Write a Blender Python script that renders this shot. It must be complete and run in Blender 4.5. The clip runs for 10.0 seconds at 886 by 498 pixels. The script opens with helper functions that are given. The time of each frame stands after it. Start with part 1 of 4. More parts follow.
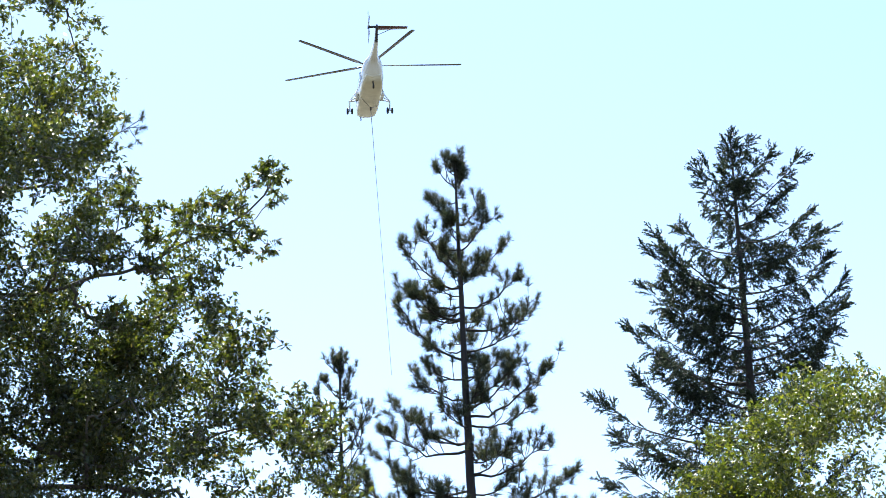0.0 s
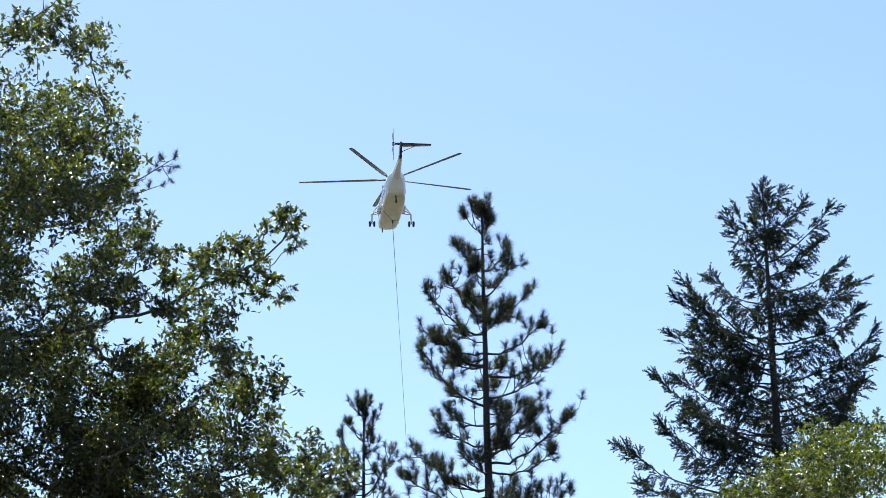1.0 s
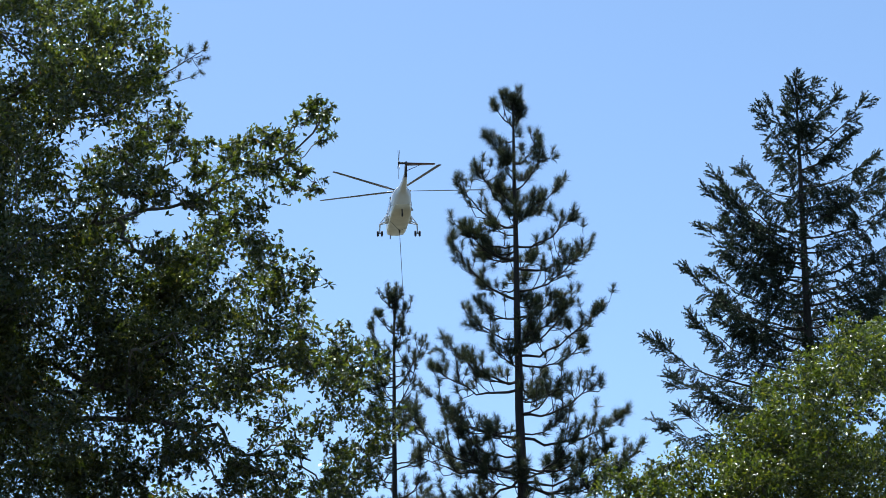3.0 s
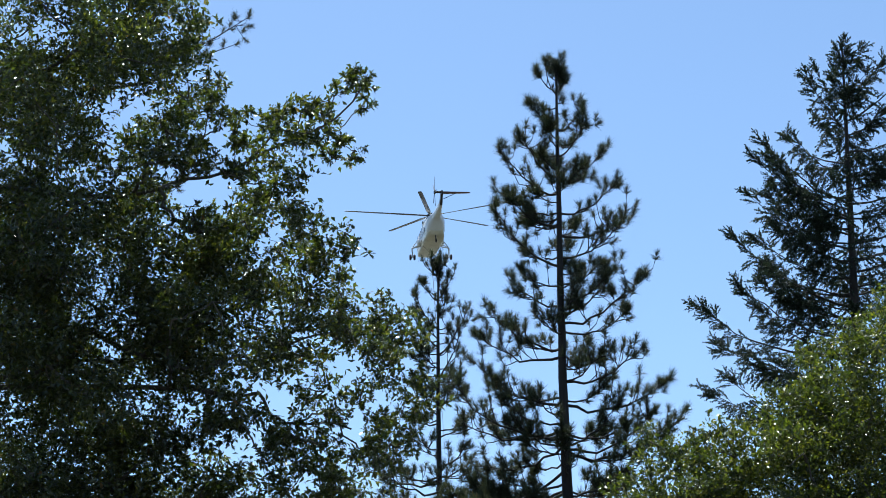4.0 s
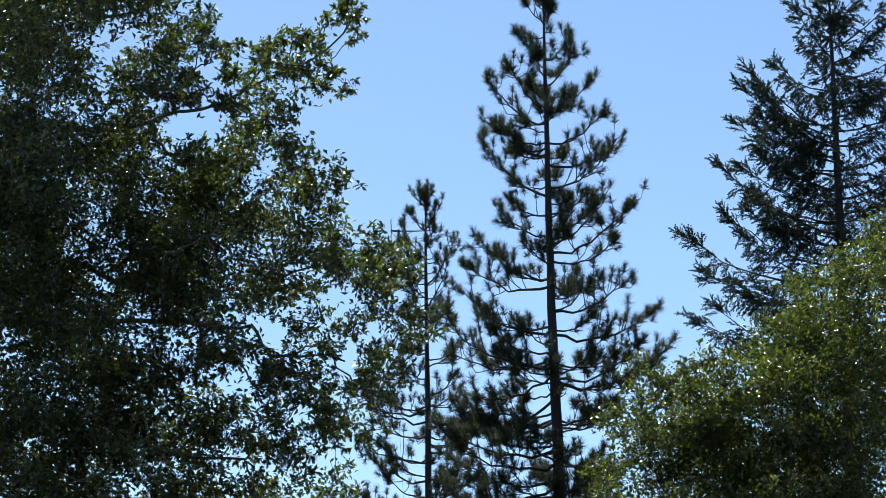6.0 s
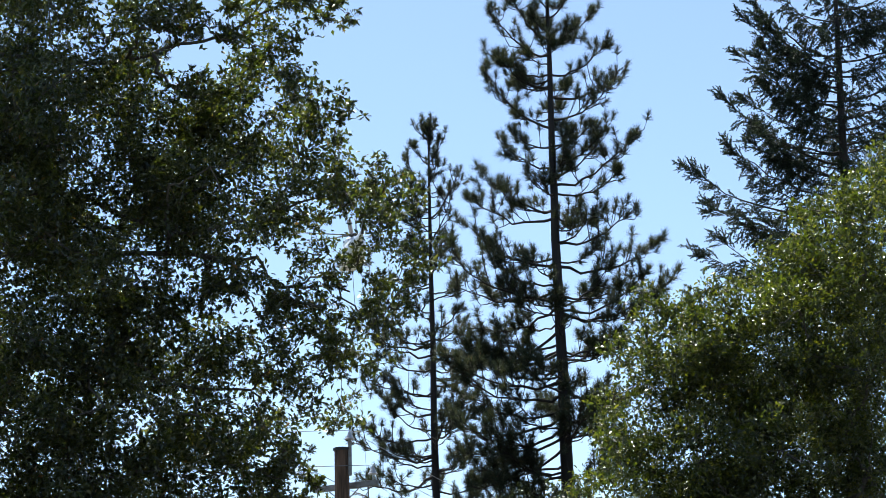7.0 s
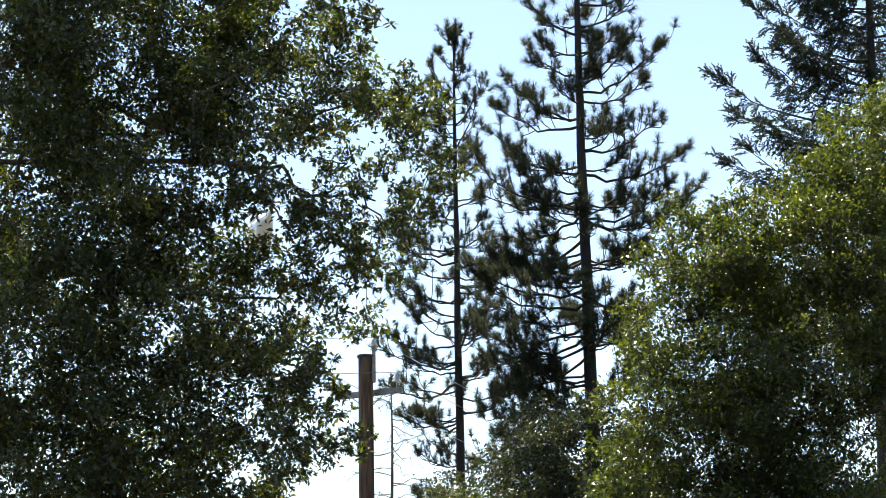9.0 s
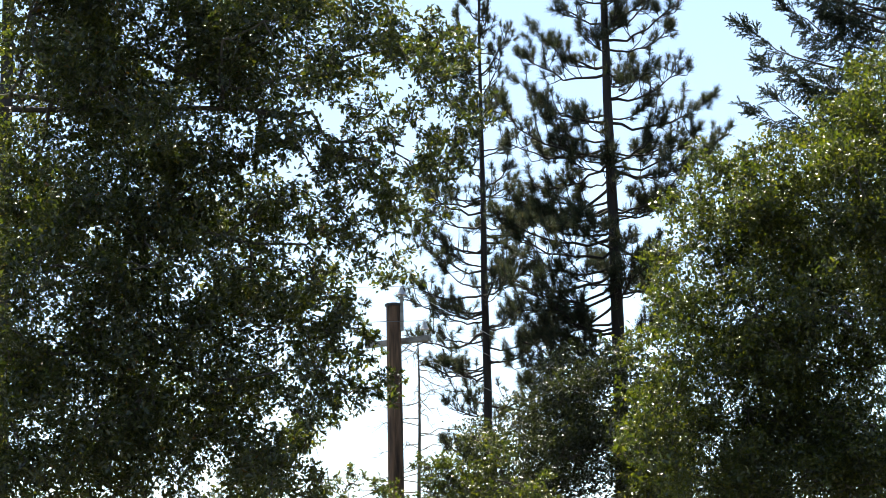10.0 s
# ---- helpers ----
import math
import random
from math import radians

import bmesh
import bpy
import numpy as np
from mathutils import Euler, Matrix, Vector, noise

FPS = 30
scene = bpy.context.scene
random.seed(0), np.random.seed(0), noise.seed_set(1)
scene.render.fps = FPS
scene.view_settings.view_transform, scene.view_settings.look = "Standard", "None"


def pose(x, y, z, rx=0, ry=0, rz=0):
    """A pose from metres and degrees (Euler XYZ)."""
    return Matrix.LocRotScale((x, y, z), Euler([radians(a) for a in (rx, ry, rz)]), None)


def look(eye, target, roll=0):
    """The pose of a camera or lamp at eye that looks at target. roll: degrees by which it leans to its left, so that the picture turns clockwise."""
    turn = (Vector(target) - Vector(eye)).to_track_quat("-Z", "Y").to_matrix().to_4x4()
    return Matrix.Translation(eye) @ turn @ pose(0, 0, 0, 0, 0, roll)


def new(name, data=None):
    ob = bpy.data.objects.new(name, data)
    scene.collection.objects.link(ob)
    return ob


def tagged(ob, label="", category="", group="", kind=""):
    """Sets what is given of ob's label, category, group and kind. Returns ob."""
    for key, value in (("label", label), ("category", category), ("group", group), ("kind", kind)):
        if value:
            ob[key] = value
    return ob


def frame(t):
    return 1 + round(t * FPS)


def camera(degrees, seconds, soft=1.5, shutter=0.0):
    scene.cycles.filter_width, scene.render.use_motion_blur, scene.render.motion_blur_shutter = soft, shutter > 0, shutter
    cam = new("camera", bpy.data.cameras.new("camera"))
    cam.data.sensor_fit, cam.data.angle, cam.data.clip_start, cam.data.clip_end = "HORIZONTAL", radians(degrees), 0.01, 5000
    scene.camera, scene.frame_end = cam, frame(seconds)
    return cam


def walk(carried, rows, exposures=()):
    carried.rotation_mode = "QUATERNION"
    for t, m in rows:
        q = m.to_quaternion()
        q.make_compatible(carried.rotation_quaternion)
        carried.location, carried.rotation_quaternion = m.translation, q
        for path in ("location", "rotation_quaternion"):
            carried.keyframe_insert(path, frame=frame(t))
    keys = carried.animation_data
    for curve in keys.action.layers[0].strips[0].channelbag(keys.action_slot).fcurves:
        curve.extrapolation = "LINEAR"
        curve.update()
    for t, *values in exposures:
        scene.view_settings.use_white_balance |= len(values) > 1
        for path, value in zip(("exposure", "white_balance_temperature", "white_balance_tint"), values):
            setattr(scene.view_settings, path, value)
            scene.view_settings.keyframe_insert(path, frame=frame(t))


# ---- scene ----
# A handheld long lens looks up over oaks and pines at a helicopter with a long line.

# ---- camera and its way ----
cam = camera(24.0, 10.0, soft=0.8)
# seconds, eye x, y, z, turn to the right, tilt up, lean (degrees)
PATH = [
    (0.0, -0.436, 0.046, 1.366, 3.736, 22.448, -3.079),
    (0.5, -0.209, 0.010, 1.448, 2.678, 22.695, -2.135),
    (1.0, 0.030, -0.103, 1.472, 2.284, 23.512, -1.373),
    (1.5, 0.172, -0.187, 1.490, 1.263, 23.109, -0.585),
    (2.0, 0.066, -0.070, 1.490, 0.830, 21.441, -0.760),
    (2.2, -0.007, -0.036, 1.469, 1.561, 21.189, -1.111),
    (3.3, 0.061, -0.004, 1.534, 1.031, 20.398, -0.589),
    (3.5, 0.158, 0.030, 1.467, 0.398, 20.302, -0.685),
    (4.0, 0.177, -0.020, 1.575, -0.186, 19.606, -0.527),
    (4.5, 0.243, -0.035, 1.804, 0.013, 18.792, -0.176),
    (5.0, 0.176, -0.090, 1.899, 0.327, 18.230, -0.138),
    (5.5, 0.074, -0.075, 1.825, 0.638, 17.884, -0.817),
    (6.8, -0.089, -0.042, 1.473, 0.164, 16.404, -1.191),
    (7.0, -0.046, -0.022, 1.503, 0.322, 15.947, -1.474),
    (7.5, 0.009, -0.023, 1.601, 0.104, 15.166, -1.399),
    (8.0, 0.020, -0.002, 1.645, -0.371, 14.566, -1.159),
    (8.5, 0.000, 0.000, 1.600, -0.000, 14.000, -1.201),
    (9.0, -0.105, 0.048, 1.637, -0.338, 13.249, -0.955),
    (9.5, -0.143, 0.006, 1.521, -0.735, 12.744, -1.053),
    (10.0, -0.211, 0.024, 1.440, -0.955, 12.148, -1.150),
]


def aim(x, y, z, turn, tilt, lean):
    a, b = radians(turn), radians(tilt)
    way = Vector((math.sin(a) * math.cos(b), math.cos(a) * math.cos(b), math.sin(b)))
    eye = Vector((x, y, z))
    return look(eye, eye + way, lean)


EXPOSURES = [(0.0, 2.05, 6350, 10), (0.5, 1.7, 6250, 11), (1.0, 1.46, 6200, 10), (1.5, 1.34, 6100, 9), (2.0, 1.25, 6000, 8),
             (3.5, 0.95, 5850, 4), (5.5, 0.95, 5850, 4), (7.0, 1.22, 6350, 8), (8.0, 1.5, 6850, 10), (10.0, 1.66, 7000, 9)]
walk(cam, [(r[0], aim(*r[1:])) for r in PATH], EXPOSURES)

# ---- sky and sun ----
SUN_TURN, SUN_TILT = -20.0, 60.0
world = bpy.data.worlds.new("sky")
scene.world = world
world.use_nodes = True
wn = world.node_tree.nodes
sky = wn.new("ShaderNodeTexSky")
sky.sky_type = "NISHITA"
sky.sun_disc = False
sky.sun_elevation = radians(SUN_TILT)
sky.sun_rotation = radians(SUN_TURN)
sky.altitude = 900
sky.air_density = 1.0
sky.dust_density = 0.5
sky.ozone_density = 0.6
wn["Background"].inputs["Strength"].default_value = 0.085
world.node_tree.links.new(sky.outputs[0], wn["Background"].inputs["Color"])

sun = new("sun", bpy.data.lights.new("sun", "SUN"))
sun.data.energy, sun.data.angle, sun.data.color = 5.0, radians(0.5), (1.0, 0.95, 0.87)
sa, sb = radians(SUN_TURN), radians(SUN_TILT)
sun.matrix_world = look((60 * math.sin(sa) * math.cos(sb), 60 * math.cos(sa) * math.cos(sb), 60 * math.sin(sb)), (0, 0, 0))


# ---- materials ----
def rgb(c):
    return (*c, 1.0)


def material(name):
    m = bpy.data.materials.new(name)
    m.use_nodes = True
    m.node_tree.nodes.clear()
    return m, m.node_tree.nodes, m.node_tree.links


def ramp(nodes, stops):
    r = nodes.new("ShaderNodeValToRGB")
    r.color_ramp.elements[0].position, r.color_ramp.elements[0].color = stops[0][0], rgb(stops[0][1])
    r.color_ramp.elements[1].position, r.color_ramp.elements[1].color = stops[-1][0], rgb(stops[-1][1])
    for p, c in stops[1:-1]:
        r.color_ramp.elements.new(p).color = rgb(c)
    return r


def leaf_material(name, stops, glow, rough=0.36, through_light=0.36, gloss=0.5):
    """Leaf or needle: glossy face with light coming through it; each leaf takes a tone of its own."""
    m, n, l = material(name)
    out = n.new("ShaderNodeOutputMaterial")
    sock = n.new("ShaderNodeNewGeometry").outputs["Random Per Island"]
    tone = ramp(n, stops)
    l.new(sock, tone.inputs[0])
    coords = n.new("ShaderNodeTexCoord")
    blot = n.new("ShaderNodeTexNoise")
    blot.inputs["Scale"].default_value = 1.4
    blot.inputs["Detail"].default_value = 4
    l.new(coords.outputs["Object"], blot.inputs["Vector"])
    mix = n.new("ShaderNodeMix")
    mix.data_type, mix.blend_type = "RGBA", "MULTIPLY"
    mix.inputs[0].default_value = 0.6
    spread = ramp(n, [(0.3, (0.6, 0.62, 0.6)), (0.7, (1.25, 1.2, 1.0))])
    l.new(blot.outputs[0], spread.inputs[0])
    l.new(tone.outputs[0], mix.inputs[6])
    l.new(spread.outputs[0], mix.inputs[7])
    face = n.new("ShaderNodeBsdfPrincipled")
    l.new(mix.outputs[2], face.inputs["Base Color"])
    face.inputs["Roughness"].default_value = rough
    face.inputs["Specular IOR Level"].default_value = gloss
    back = n.new("ShaderNodeBsdfTranslucent")
    tint = n.new("ShaderNodeMix")
    tint.data_type, tint.blend_type = "RGBA", "MULTIPLY"
    tint.inputs[0].default_value = 1.0
    l.new(mix.outputs[2], tint.inputs[6])
    tint.inputs[7].default_value = rgb(glow)
    l.new(tint.outputs[2], back.inputs["Color"])
    both = n.new("ShaderNodeMixShader")
    both.inputs[0].default_value = through_light
    l.new(face.outputs[0], both.inputs[1])
    l.new(back.outputs[0], both.inputs[2])
    l.new(both.outputs[0], out.inputs[0])
    return m


def bark_material(name, dark, light, scale=9.0, stretch=(1, 1, 0.18), rough=0.9, depth=0.5):
    m, n, l = material(name)
    out = n.new("ShaderNodeOutputMaterial")
    face = n.new("ShaderNodeBsdfPrincipled")
    face.inputs["Roughness"].default_value = rough
    coords = n.new("ShaderNodeTexCoord")
    flat = n.new("ShaderNodeMapping")
    flat.inputs["Scale"].default_value = stretch
    l.new(coords.outputs["Object"], flat.inputs["Vector"])
    grain = n.new("ShaderNodeTexNoise")
    grain.inputs["Scale"].default_value, grain.inputs["Detail"].default_value = scale, 8
    l.new(flat.outputs[0], grain.inputs["Vector"])
    tone = ramp(n, [(0.3, dark), (0.7, light)])
    l.new(grain.outputs[0], tone.inputs[0])
    stain = n.new("ShaderNodeTexNoise")
    stain.inputs["Scale"].default_value = 1.3
    l.new(coords.outputs["Object"], stain.inputs["Vector"])
    mix = n.new("ShaderNodeMix")
    mix.data_type, mix.blend_type = "RGBA", "MULTIPLY"
    mix.inputs[0].default_value = 0.7
    spread = ramp(n, [(0.3, (0.6, 0.6, 0.6)), (0.7, (1.2, 1.2, 1.2))])
    l.new(stain.outputs[0], spread.inputs[0])
    l.new(tone.outputs[0], mix.inputs[6])
    l.new(spread.outputs[0], mix.inputs[7])
    l.new(mix.outputs[2], face.inputs["Base Color"])
    bump = n.new("ShaderNodeBump")
    bump.inputs["Strength"].default_value, bump.inputs["Distance"].default_value = depth, 0.03
    l.new(grain.outputs[0], bump.inputs["Height"])
    l.new(bump.outputs[0], face.inputs["Normal"])
    l.new(face.outputs[0], out.inputs[0])
    return m


def paint_material(name, colour, rough=0.4, metal=0.0, dirt=0.35, scale=1.2):
    m, n, l = material(name)
    out = n.new("ShaderNodeOutputMaterial")
    face = n.new("ShaderNodeBsdfPrincipled")
    face.inputs["Roughness"].default_value, face.inputs["Metallic"].default_value = rough, metal
    coords = n.new("ShaderNodeTexCoord")
    grime = n.new("ShaderNodeTexNoise")
    grime.inputs["Scale"].default_value, grime.inputs["Detail"].default_value = scale, 7
    l.new(coords.outputs["Object"], grime.inputs["Vector"])
    low = tuple(c * (1 - dirt) for c in colour)
    tone = ramp(n, [(0.35, low), (0.62, colour)])
    l.new(grime.outputs[0], tone.inputs[0])
    l.new(tone.outputs[0], face.inputs["Base Color"])
    l.new(face.outputs[0], out.inputs[0])
    return m


OAK = leaf_material("oak_leaf", [(0.0, (0.012, 0.018, 0.008)), (0.45, (0.022, 0.029, 0.01)), (0.8, (0.042, 0.046, 0.014)), (0.985, (0.055, 0.052, 0.018)), (1.0, (0.085, 0.04, 0.018))], (4.6, 5.0, 1.4), 0.3, 0.31, 0.6)
OAK_BRIGHT = leaf_material("sunny_oak_leaf", [(0.0, (0.012, 0.018, 0.007)), (0.45, (0.024, 0.033, 0.009)), (0.85, (0.05, 0.057, 0.013)), (1.0, (0.085, 0.08, 0.024))], (4.4, 4.7, 1.1), 0.3, 0.31, 0.6)
# greyer, less translucent oak leaf: the tall pine's shade put into the colour
OAK_SHADED = leaf_material("shaded_oak_leaf", [(0.0, (0.014, 0.02, 0.011)), (0.6, (0.024, 0.032, 0.015)), (1.0, (0.045, 0.052, 0.02))], (3.0, 3.0, 1.2), 0.3, 0.22, 0.45)
NEEDLE = leaf_material("pine_needle", [(0.0, (0.014, 0.022, 0.016)), (0.6, (0.026, 0.036, 0.023)), (0.93, (0.045, 0.05, 0.028)), (1.0, (0.1, 0.065, 0.04))], (2.7, 2.6, 1.9), 0.45, 0.28, 0.3)
FIR_NEEDLE = leaf_material("fir_needle", [(0.0, (0.012, 0.02, 0.016)), (0.7, (0.022, 0.033, 0.022)), (1.0, (0.036, 0.045, 0.026))], (2.2, 2.3, 1.8), 0.5, 0.22, 0.25)
PINE_BARK = bark_material("pine_bark", (0.012, 0.0105, 0.01), (0.034, 0.027, 0.023))
FIR_BARK = bark_material("fir_bark", (0.016, 0.014, 0.012), (0.05, 0.043, 0.037))
OAK_BARK = bark_material("oak_bark", (0.035, 0.03, 0.026), (0.11, 0.095, 0.08))
DEAD_BARK = bark_material("dead_bark", (0.06, 0.05, 0.045), (0.2, 0.17, 0.14))
POLE_WOOD = bark_material("pole_wood", (0.018, 0.011, 0.008), (0.27, 0.155, 0.095), 16.0, (1, 1, 0.09), 0.85, 0.9)
ARM_WOOD = bark_material("weathered_arm_wood", (0.2, 0.19, 0.18), (0.42, 0.41, 0.4), 12.0, (0.1, 1, 1), 0.8, 0.3)
# soil tones are lowered to hold the shade of the surrounding trees
SOIL = bark_material("shade_darkened_forest_floor", (0.025, 0.026, 0.016), (0.075, 0.068, 0.042), 0.6, (1, 1, 1), 0.95, 0.3)
WHITE = paint_material("white_paint", (0.66, 0.69, 0.74), 0.35, 0.0, 0.12, 0.7)
# the belly's cream tone paints in warm light bounced off the ground
BOUNCE_CREAM = paint_material("bounce_tinted_belly", (0.62, 0.59, 0.5), 0.45, 0.0, 0.2, 0.9)
GREY = paint_material("grey_paint", (0.3, 0.36, 0.46), 0.45, 0.0, 0.25)
DARK_RED = paint_material("dark_red_paint", (0.085, 0.022, 0.022), 0.45, 0.0, 0.3)
DARK = paint_material("dark_metal", (0.05, 0.05, 0.055), 0.45, 0.5, 0.3, 3.0)
BLADE = paint_material("blade_grey", (0.1, 0.095, 0.09), 0.45, 0.1, 0.45, 0.5)
RUBBER = paint_material("black_rubber", (0.02, 0.02, 0.022), 0.7, 0.0, 0.3, 4.0)
GLASS_DARK = paint_material("dark_window", (0.03, 0.04, 0.05), 0.08, 0.0, 0.2)
PORCELAIN = paint_material("glazed_porcelain", (0.55, 0.56, 0.58), 0.18, 0.0, 0.2, 8.0)
STEEL = paint_material("galvanised_steel", (0.4, 0.41, 0.42), 0.4, 0.8, 0.3, 6.0)
ROPE = paint_material("dark_line", (0.2, 0.2, 0.2), 0.6, 0.0, 0.3, 3.0)
WIRE = paint_material("weathered_wire", (0.22, 0.22, 0.23), 0.4, 0.6, 0.3, 3.0)


# ---- mesh helpers ----
def part(name, bm, mat, parent=None, label=""):
    me = bpy.data.meshes.new(name)
    bm.to_mesh(me)
    bm.free()
    me.materials.append(mat)
    ob = new(name, me)
    ob.parent = parent
    return tagged(ob, label)


def raw_mesh(name, verts, faces, mat, smooth=False):
    """A mesh from arrays: verts (n, 3), faces (m, 3 or 4)."""
    verts, faces = np.asarray(verts, np.float32), np.asarray(faces, np.int32)
    me = bpy.data.meshes.new(name)
    k = faces.shape[1]
    me.vertices.add(len(verts))
    me.vertices.foreach_set("co", verts.ravel())
    me.loops.add(faces.size)
    me.loops.foreach_set("vertex_index", faces.ravel())
    me.polygons.add(len(faces))
    me.polygons.foreach_set("loop_start", np.arange(0, faces.size, k, dtype=np.int32))
    me.polygons.foreach_set("loop_total", np.full(len(faces), k, np.int32))
    me.polygons.foreach_set("use_smooth", np.full(len(faces), smooth))
    me.materials.append(mat)
    me.update(calc_edges=True)
    return me


def tube(points, radii, sides=6):
    """A tapered tube along points, as (verts, quads)."""
    p = np.asarray(points, float)
    r = np.asarray(radii, float)
    d = np.gradient(p, axis=0)
    d /= np.linalg.norm(d, axis=1)[:, None] + 1e-9
    ref = np.where(np.abs(d[:, 2:3]) < 0.9, np.array([[0, 0, 1.0]]), np.array([[1.0, 0, 0]]))
    a = np.cross(d, ref)
    a /= np.linalg.norm(a, axis=1)[:, None] + 1e-9
    b = np.cross(d, a)
    ang = np.arange(sides) * 2 * np.pi / sides
    v = p[:, None] + r[:, None, None] * (a[:, None] * np.cos(ang)[None, :, None] + b[:, None] * np.sin(ang)[None, :, None])
    n = len(p)
    i = np.arange(n - 1)[:, None] * sides
    j = np.arange(sides)[None]
    k = (j + 1) % sides
    f = np.stack([i + j, i + k, i + sides + k, i + sides + j], -1).reshape(-1, 4)
    return v.reshape(-1, 3), f


def merge(parts):
    vs, fs, n = [], [], 0
    for v, f in parts:
        vs.append(v)
        fs.append(f + n)
        n += len(v)
    return np.concatenate(vs), np.concatenate(fs)


def spread_copies(tv, tf, places, turns, sizes):
    """Copies of a small template (tv, tf) at places, with 3x3 turns and sizes, joined."""
    v = np.einsum("nij,vj->nvi", turns, tv) * sizes[:, None, None] + places[:, None]
    f = tf[None] + (np.arange(len(places)) * len(tv))[:, None, None]
    return v.reshape(-1, 3), f.reshape(-1, tf.shape[1])


def unit(v):
    v = np.asarray(v, float)
    return v / (np.linalg.norm(v, axis=-1, keepdims=True) + 1e-9)


def frames_along(d, rng):
    """Turns whose x axis is d and whose z axis points at random, more up than down."""
    d = unit(d)
    w = rng.normal(size=d.shape) * 0.75 + np.array([0, 0, 0.75])
    y = unit(np.cross(w, d))
    z = np.cross(d, y)
    return np.stack([d, y, z], -1)


def base_empty(name, turn, far):
    """An Empty on the ground at a bearing from the viewer: its x runs to the right, its y away."""
    a = radians(turn)
    ob = new(name)
    ob.matrix_world = pose(far * math.sin(a), far * math.cos(a), 0, 0, 0, -turn)
    return ob


def child(name, me, parent, label="", kind=""):
    ob = new(name, me)
    ob.parent = parent
    return tagged(ob, label, "", "", kind)


def bend(a, b, sag, steps=7, rng=None, wob=0.0):
    """A bowed line from a to b; sag > 0 hangs below the chord."""
    t = np.linspace(0, 1, steps)[:, None]
    p = np.asarray(a) * (1 - t) + np.asarray(b) * t
    p[:, 2:3] -= sag * 4 * t * (1 - t)
    if rng is not None and wob:
        p[1:-1] += rng.normal(size=(steps - 2, 3)) * wob
    return p


# ---- ground ----
def make_ground():
    bm = bmesh.new()
    bmesh.ops.create_grid(bm, x_segments=60, y_segments=60, size=3000)
    for v in bm.verts:
        v.co.z = 0.0 if v.co.length < 260 else 0.004 * (v.co.length - 260) * noise.noise(v.co * 0.0011)
    ob = part("ground", bm, SOIL)
    tagged(ob, "dry brown forest floor, darkened for the shade of the trees", "ground", "", "structure")


make_ground()


# ---- pines ----
def tuft_template(rng, needles=128, size=0.15):
    """A cup-shaped brush of long needles round the end of a shoot that runs along x."""
    v, f = [], []
    for k in range(needles):
        s = rng.uniform(-0.085, 0.02)
        th = rng.uniform(0, 2 * np.pi)
        lean_out = rng.uniform(0.1, 1.0) if s > -0.03 else rng.uniform(0.6, 1.6)
        d = np.array([math.cos(lean_out), math.sin(lean_out) * math.cos(th), math.sin(lean_out) * math.sin(th)])
        ln = size * rng.uniform(0.8, 1.08) * (1.0 if s > -0.05 else 0.88)
        side = unit(np.cross(d, rng.normal(size=3))) * 0.003
        o = np.array([s, 0, 0])
        tip = o + d * ln + np.array([0, 0, -0.012])
        i = len(v)
        v += [o - side, o + side, tip]
        f.append((i, i + 1, i + 2))
    return np.array(v), np.array(f)


TUFT_SHAPES = []
for seed in range(6):
    TUFT_SHAPES.append(tuft_template(np.random.default_rng(50 + seed)))
TUFT_MESHES = [raw_mesh("needle_tuft", v, f, NEEDLE) for v, f in TUFT_SHAPES]


